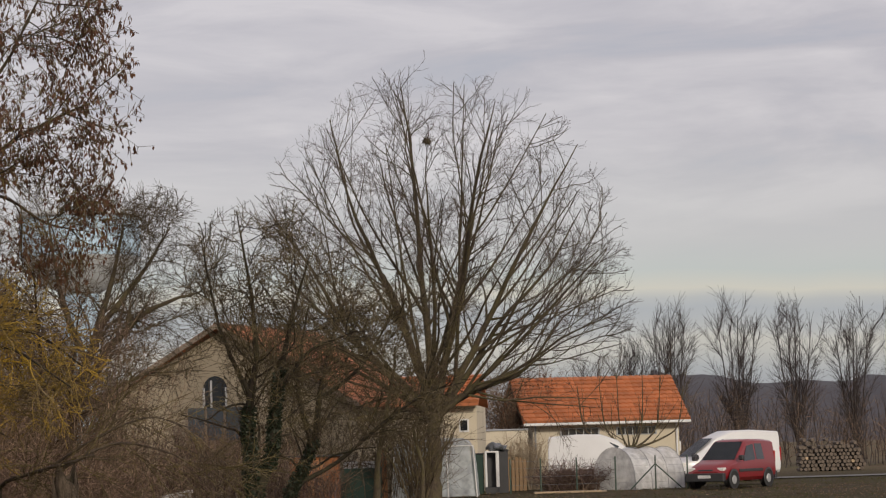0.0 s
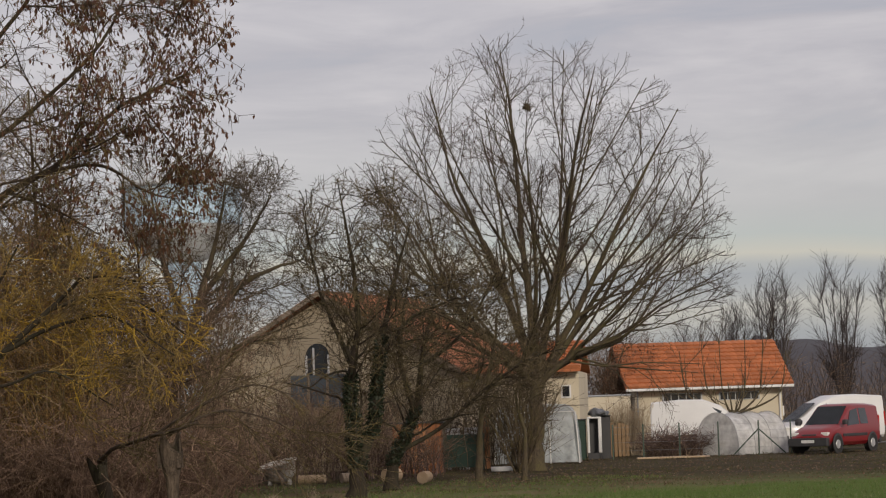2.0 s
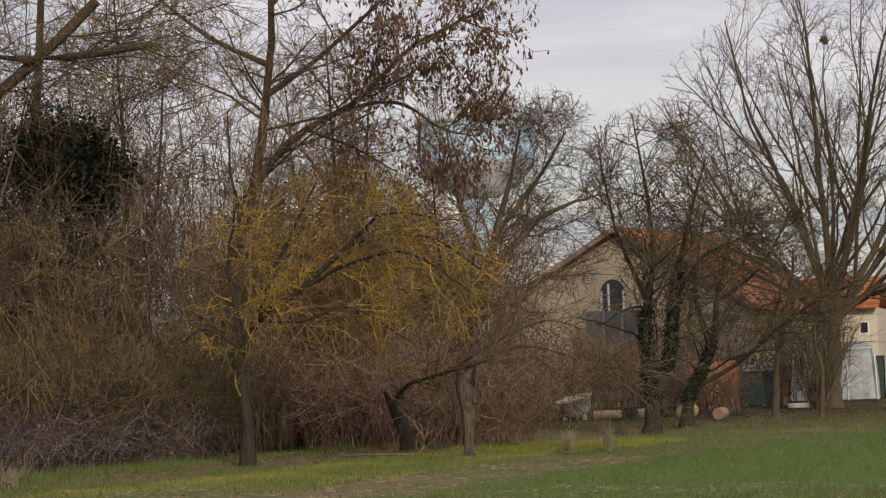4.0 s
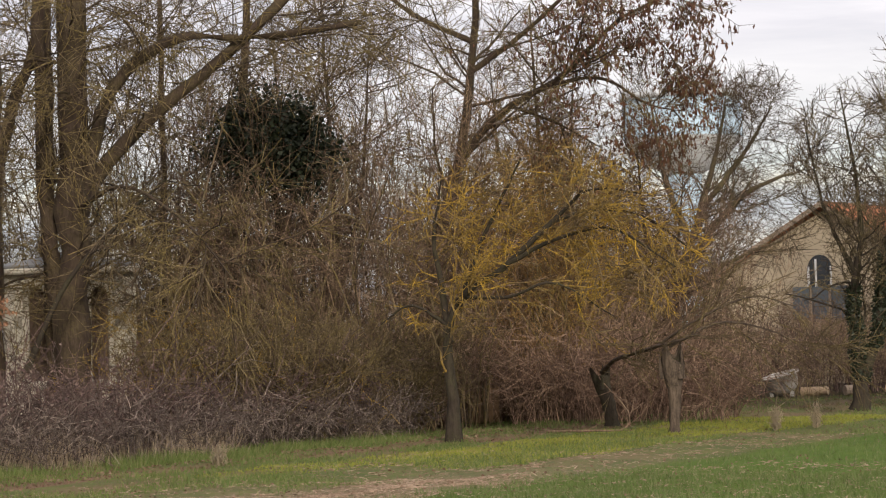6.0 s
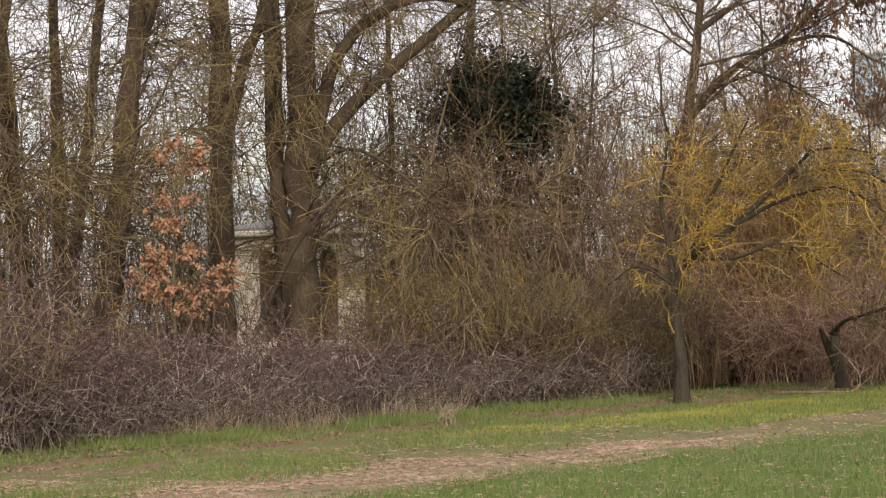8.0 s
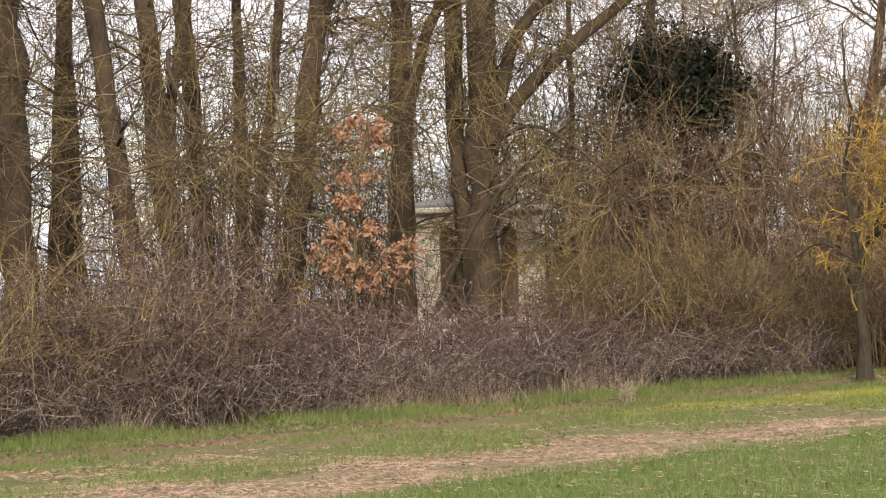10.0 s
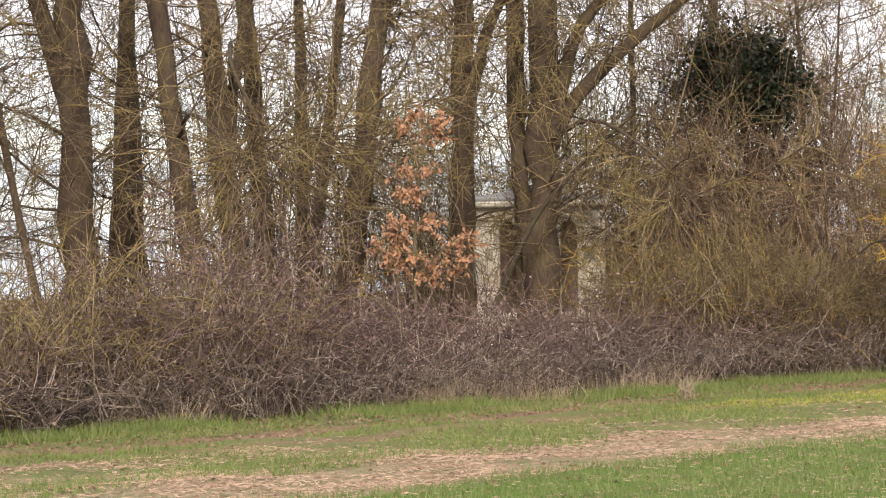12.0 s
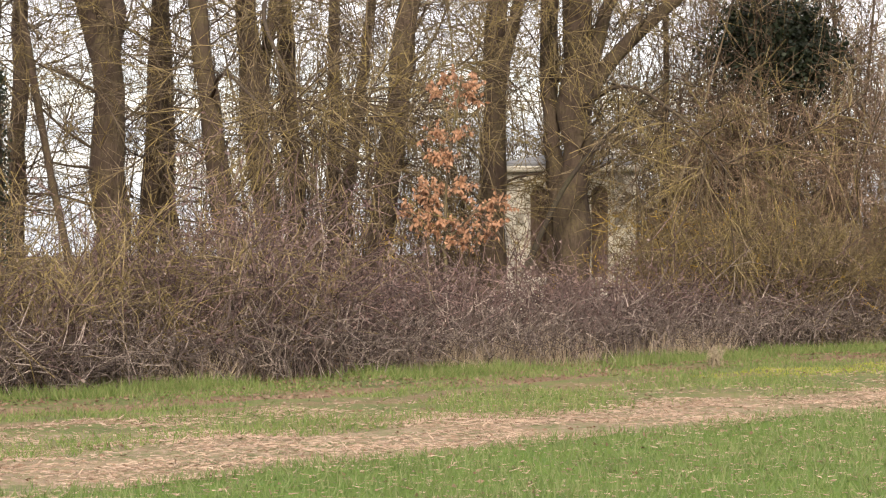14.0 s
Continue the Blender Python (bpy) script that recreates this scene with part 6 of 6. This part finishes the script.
tree("pruned_tree", "vase-shaped pruned bare tree before the garage", V, stems, [dict(per_m=2.6, length=(-0.6, -1.8), angle=(10, 40), span=(0.3, 1), k=5, wiggle=0.08, pull=(0, 0, 0.16), ratio=0.5, rmin=0.013), dict(per_m=3.0, length=(-0.3, -0.9), angle=(15, 45), span=(0.1, 1), k=3, wiggle=0.1, pull=(0, 0, 0.1), rmin=0.008)], (BARK_GREY, BARK_GREY, TWIG_GREY), 73)

# wood pile and road beyond the vans
pile = thing("wood_pile", "long stack of split logs at the road side", "wood pile", pose(19.9, 134, 0, 0, 0, 4))
rng = np.random.default_rng(79)
BARE_LOG = surface("old_log", (0.12, 0.095, 0.075), (0.20, 0.16, 0.125), 4, 0.9, 0.3)
for r_ in range(9):
    for c_ in range(15 - r_ // 3):
        if r_ > 5 and rng.random() < 0.22 * (r_ - 5):
            continue
        bm = bmesh.new()
        x_, z_, rad = -1.6 + c_ * 0.23 + (r_ % 2) * 0.11 + rng.uniform(-0.03, 0.03), 0.1 + r_ * 0.19, rng.uniform(0.08, 0.115)
        rod(bm, (x_, rng.uniform(-0.1, 0.1), z_), (x_ + rng.uniform(-0.05, 0.05), 0.9 + rng.uniform(-0.1, 0.1), z_), rad, 6)
        part("log", bm, LOG if rng.random() < 0.03 else BARE_LOG, pile)
ASPHALT = surface("asphalt", (0.15, 0.145, 0.14), (0.19, 0.185, 0.18), 0.6, 0.9, 0.2, 20)
bm = bmesh.new()
bm.faces.new([bm.verts.new(p) for p in ((12.5, 112, 0.02), (60, 117, 0.02), (60, 122, 0.02), (12.5, 116, 0.02))])
tagged(part("road", bm, ASPHALT), "narrow grey asphalt lane beyond the parked vans", "road", kind="structure")

# ---------------------------------------------------------------- split pollards in the grass
BARE_WOOD = bark("split_wood", (0.11, 0.082, 0.06), (0.20, 0.16, 0.12), (0.04, 0.03, 0.025), 0.9)


def stump(label, root, top, r0, r1, mat, seed, split):
    rng = np.random.default_rng(seed)
    ob = thing("pollard_stump", label, "tree stump", Matrix.Translation(root))
    k, sides = 12, 14
    path = smooth_line([(0, 0, 0), tuple(np.array(top) * 0.5 + np.array([0.03, 0, 0])), top], k)
    v = []
    for i in range(k):
        f = i / (k - 1)
        for j in range(sides):
            a = j * 2 * math.pi / sides
            rad = (r0 + (r1 - r0) * f ** 2.5) * (1.35 if i == 0 else 1.0) * (1 + 0.16 * math.sin(3 * a + seed) + rng.normal() * 0.07)
            lift = 0.0 if i < k - 1 else split * (0.5 + 0.5 * math.sin(2 * a + seed * 1.7)) * rng.uniform(0.3, 1.0)
            v.append((path[i][0] + rad * math.cos(a), path[i][1] + rad * math.sin(a), path[i][2] + lift))
    q = [(i * sides + j, i * sides + (j + 1) % sides, (i + 1) * sides + (j + 1) % sides, (i + 1) * sides + j) for i in range(k - 1) for j in range(sides)]
    me = mesh_of("stump", v, q)
    hang("trunk", me, mat, ob)
    bm = bmesh.new()
    bm.faces.new([bm.verts.new(Vector(p) - Vector((0, 0, 0.05))) for p in v[-sides:]])
    part("split_top", bm, BARK_DARK, ob)
    for _ in range(5):
        a = rng.uniform(0, 6.28)
        p0 = Vector(top) + Vector((math.cos(a) * r1 * 0.9, math.sin(a) * r1 * 0.9, -0.25))
        part("splinter", rod(bmesh.new(), p0, p0 + Vector((rng.uniform(-0.06, 0.06), 0, rng.uniform(0.25, 0.55))), 0.045, 5, 0.008), mat, ob)
    return ob


stump("dark hollow leaning pollard stump in the grass", (-8.65, 50.0, 0), (-0.24, 0, 0.98), 0.13, 0.175, BARK_DARK, 4, 0.25)
stump("pale split pollard stump with bare weathered wood", (-6.82, 45.7, 0), (0.0, 0, 1.22), 0.09, 0.22, BARE_WOOD, 7, 0.5)
fallen = [dict(per_m=3.4, length=(-0.7, -2.2), angle=(15, 55), span=(0.3, 1.0), k=6, wiggle=0.14, pull=(0.06, 0, -0.02), ratio=0.4, rmin=0.010), dict(per_m=6.0, length=(-0.4, -1.2), angle=(15, 50), span=(0.1, 1), k=4, wiggle=0.14, pull=(0.05, 0, -0.06), rmin=0.006), dict(per_m=7, length=(-0.2, -0.6), angle=(15, 50), span=(0.1, 1), k=2, rmin=0.0045)]
tree("fallen_crown", "torn willow branch bowed over the stumps with drooping bare twigs", (-8.8, 49.6, 0.95),
    [([(-8.75, 49.5, 1.08), (-8.3, 48.4, 1.32), (-7.5, 46.8, 1.48), (-6.85, 45.9, 1.62), (-6.3, 45.7, 1.76)], 0.045, 0.026), ([(-7.3, 46.5, 1.5), (-6.4, 46.0, 2.0), (-5.4, 46.0, 2.4), (-4.6, 46, 2.2)], 0.03, 0.01), ([(-6.9, 46, 1.55), (-6.0, 46.2, 1.95), (-5.0, 46.3, 1.75), (-4.2, 46.4, 1.2)], 0.03, 0.01)],
    fallen, (BARE_WOOD, TWIG_DRAB, TWIG_DRAB), 81, "fallen branch")
tree("broken_branch", "bare pale broken branch lying in the grass", (-8.3, 46.2, 0.03), [([(-9.3, 46.5, 0.05), (-8.5, 46.1, 0.06), (-7.8, 46.2, 0.08), (-7.75, 46.3, 0.4), (-8.2, 46.5, 0.9)], 0.025, 0.01)], [dict(per_m=4, length=(-0.3, -0.9), angle=(20, 60), span=(0.1, 1), k=5, wiggle=0.15, rmin=0.008)], (TWIG_BROWN, TWIG_BROWN, TWIG_BROWN), 82, "fallen branch")
# old trough and logs
tr = thing("enamel_tub", "chipped white enamel tub lying broken in the grass", "tub", pose(-7.5, 70.6, 0, 0, 0, -8))
bowl = lathe([(0.02, -0.3), (0.26, -0.28), (0.40, -0.12), (0.46, 0.2), (0.52, 0.22), (0.52, 0.25), (0.44, 0.24), (0.37, -0.08), (0.24, -0.22), (0.02, -0.24)], 26)
basin = hang("basin", mesh_of("basin", bowl[0] * np.array([1.05, 0.8, 1.0]), bowl[1], smooth=True), RUSTY, tr)
basin.matrix_local = Matrix.Translation((0, 0, 0.38)) @ Euler((radians(12), radians(-12), 0)).to_matrix().to_4x4()
part("foot", boxed(0.22, 0.32, -0.1, 0.05, 0.0, 0.3, 0.02), RUSTY, tr)
part("foot", boxed(-0.34, -0.24, -0.1, 0.05, 0.0, 0.3, 0.02), RUSTY, tr)
for i, (x_, y_, l_, r_, rz_, mt) in enumerate(((-6.6, 70.4, 0.75, 0.13, -12, LOG), (-5.6, 70.8, 0.5, 0.14, 30, WOOD_OLD), (-4.35, 69.6, 0.5, 0.19, 50, LOG), (-3.35, 67.5, 0.4, 0.16, 70, LOG))):
    lg = thing("log", "short sawn log lying in the grass", "log", pose(x_, y_, r_, 0, 0, rz_), "sawn logs")
    bm = rod(bmesh.new(), (-l_ / 2, 0, 0), (l_ / 2, 0, 0.02), r_, 12, r_ * 0.88)
    part("wood", bm, mt, lg)
# dry tufts and a stake, a crate panel, a small sign
for i, (x_, y_, h_) in enumerate(((-5.05, 46.2, 0.42), (-4.4, 47.0, 0.45), (-12.3, 36.5, 0.3))):
    shoots("grass_tuft", "tuft of tall dead tan grass standing in the meadow", (x_, y_, 0), 60, 0.12, h_, GRASS_DRY, 90 + i, 0.006, 0.1, "grass")
simple("stake", "weathered stake standing in the hedge foot", "stake", pose(-14.95, 43.2, 0, 0, 6, 0), (("post", (-0.13, 0.13, -0.1, 0.1, 0, 0.75), WOOD_OLD),))
simple("wooden_crate", "pale tan slatted wooden crate half hidden in the scrub", "crate", pose(-11.96, 53.2, 0, 0, 0, 14), tuple(("slat", (-0.32 + i * 0.13, -0.21 + i * 0.13, 0, 0.02, 0.02, 0.82), FENCE_WOOD) for i in range(5)) + (("rail", (-0.33, 0.33, 0.022, 0.05, 0.15, 0.22), WOOD_OLD), ("rail", (-0.33, 0.33, 0.022, 0.05, 0.65, 0.72), WOOD_OLD), ("back", (-0.33, 0.33, 0.4, 0.42, 0, 0.8), WOOD_OLD)))

# ---------------------------------------------------------------- stone chapel among the trees
chapel = thing("chapel", "small pale stone chapel with two arched niches under the trees", "chapel", pose(-19.97, 49.6, 0, 0, 0, 22.1))


def arch_outline(cx, half, z0, spring, n=12):
    return [(cx - half, z0)] + [(cx - half * math.cos(i * math.pi / n), spring + half * 1.25 * math.sin(i * math.pi / n)) for i in range(n + 1)] + [(cx + half, z0)]


def wall_with_arches(x0, x1, z1, arches, y0, y1):
    """A wall whose openings go through it: one outline with slots that reach down to the ground."""
    pts = [(x0, 0.0)]
    for cx, half, spring in arches:
        pts += arch_outline(cx, half, 0.0, spring)
    pts += [(x1, 0.0), (x1, z1), (x0, z1)]
    return prism(pts, y0, y1)


ARCHES = ((-0.55, 0.17, 2.9), (0.72, 0.17, 2.9))
part("wall", wall_with_arches(-1.25, 1.45, 3.4, ARCHES, 0, 0.3), STONE_WALL, chapel)
part("wall", boxed(-1.25, 1.45, 0.3, 2.8, 0, 3.4), STONE_WALL, chapel)
NICHE = surface("niche_red_brown", (0.11, 0.075, 0.055), (0.17, 0.115, 0.085), 3, 0.9, 0.3)
for cx, half, spring in ARCHES:
    part("window", prism(arch_outline(cx, half * 0.98, 1.2, spring), 0.22, 0.296), NICHE, chapel, "dark red-brown arched window")
    part("sill", boxed(cx - 0.3, cx + 0.3, -0.08, 0.2, 1.05, 1.2, 0.02), STONE, chapel)
    part("apron", boxed(cx - half + 0.005, cx + half - 0.005, 0.02, 0.29, 0, 1.05), STONE, chapel)
    o, i_ = arch_outline(cx, half + 0.11, 1.2, spring), arch_outline(cx, half + 0.01, 1.2, spring)
    part("moulding", prism(o + i_[::-1], -0.07, -0.004), STONE, chapel, "raised arch moulding")
for x_ in (-1.14, 0.08, 1.36):
    pil = part("pilaster", boxed(x_ - 0.11, x_ + 0.11, -0.12, -0.003, 0, 3.1, 0.02), STONE, chapel)
    part("capital", boxed(x_ - 0.16, x_ + 0.16, -0.17, -0.003, 3.1, 3.3, 0.03), STONE, pil)
part("cornice", boxed(-1.4, 1.6, -0.22, 2.95, 3.401, 3.52, 0.03), STONE, chapel)
part("cornice", boxed(-1.32, 1.52, -0.14, 2.9, 3.521, 3.62, 0.03), CONCRETE, chapel)
part("roof", prism([(-1.3, 3.622), (1.5, 3.622), (0.1, 3.85)], 0.3, 2.8), CONCRETE, chapel)
rng = np.random.default_rng(88)
for r_ in range(9):   # quoin stones at both corners
    for s_ in (-1, 1):
        w_ = 0.28 if r_ % 2 else 0.18
        part("stone", boxed(min(s_ * 1.12, s_ * (1.12 - w_)) + 0.1, max(s_ * 1.12, s_ * (1.12 - w_)) + 0.1, -0.03, -0.002, 0.1 + r_ * 0.32, 0.38 + r_ * 0.32, 0.012), STONE, chapel)
for x0_, x1_ in ((-1.02, -0.86), (-0.24, -0.04), (0.2, 0.41), (1.03, 1.24)):
    for r_ in range(11):
        part("stone", boxed(x0_ + 0.006, x1_ - 0.006, -0.028 - 0.012 * (r_ % 3), -0.002, 0.05 + r_ * 0.28, 0.315 + r_ * 0.28, 0.014), STONE if r_ % 4 else STONE_WALL, chapel)
for cx, half, spring in ARCHES:   # a second, wider ring of arch stones
    for k_ in range(9):
        a_ = math.pi * (k_ + 0.5) / 9
        st_ = part("stone", boxed(-0.055, 0.055, -0.10, -0.01, 0.0, 0.13, 0.012), STONE, chapel)
        st_.matrix_local = Matrix.Translation((cx - (half + 0.13) * math.cos(a_), 0, spring + (half + 0.13) * 1.25 * math.sin(a_))) @ Euler((0, a_ - math.pi / 2, 0)).to_matrix().to_4x4()
thicket("scrub", "dark bare scrub between the house and the garage", area(1.7, 4.0, 115, 119), 110, (0, 5.2), (TWIG_BROWN, TWIG_BROWN), 74, 0.2, 0.02, (4, (-0.6, -1.6)), (3, (-0.3, -0.8)), 0.0, (1600, LEAF_DRY, (0.09, 0.16), (0.06, 0.10)))
thicket("garden_shrub", "bare grey garden shrubs in front of the house wall", area(-6.5, -0.3, 80.3, 85.5), 130, (0, 3.6), (TWIG_GREY, TWIG_GREY), 75, 0.35, 0.016, (4, (-0.4, -1.3)), (3, (-0.2, -0.7)))
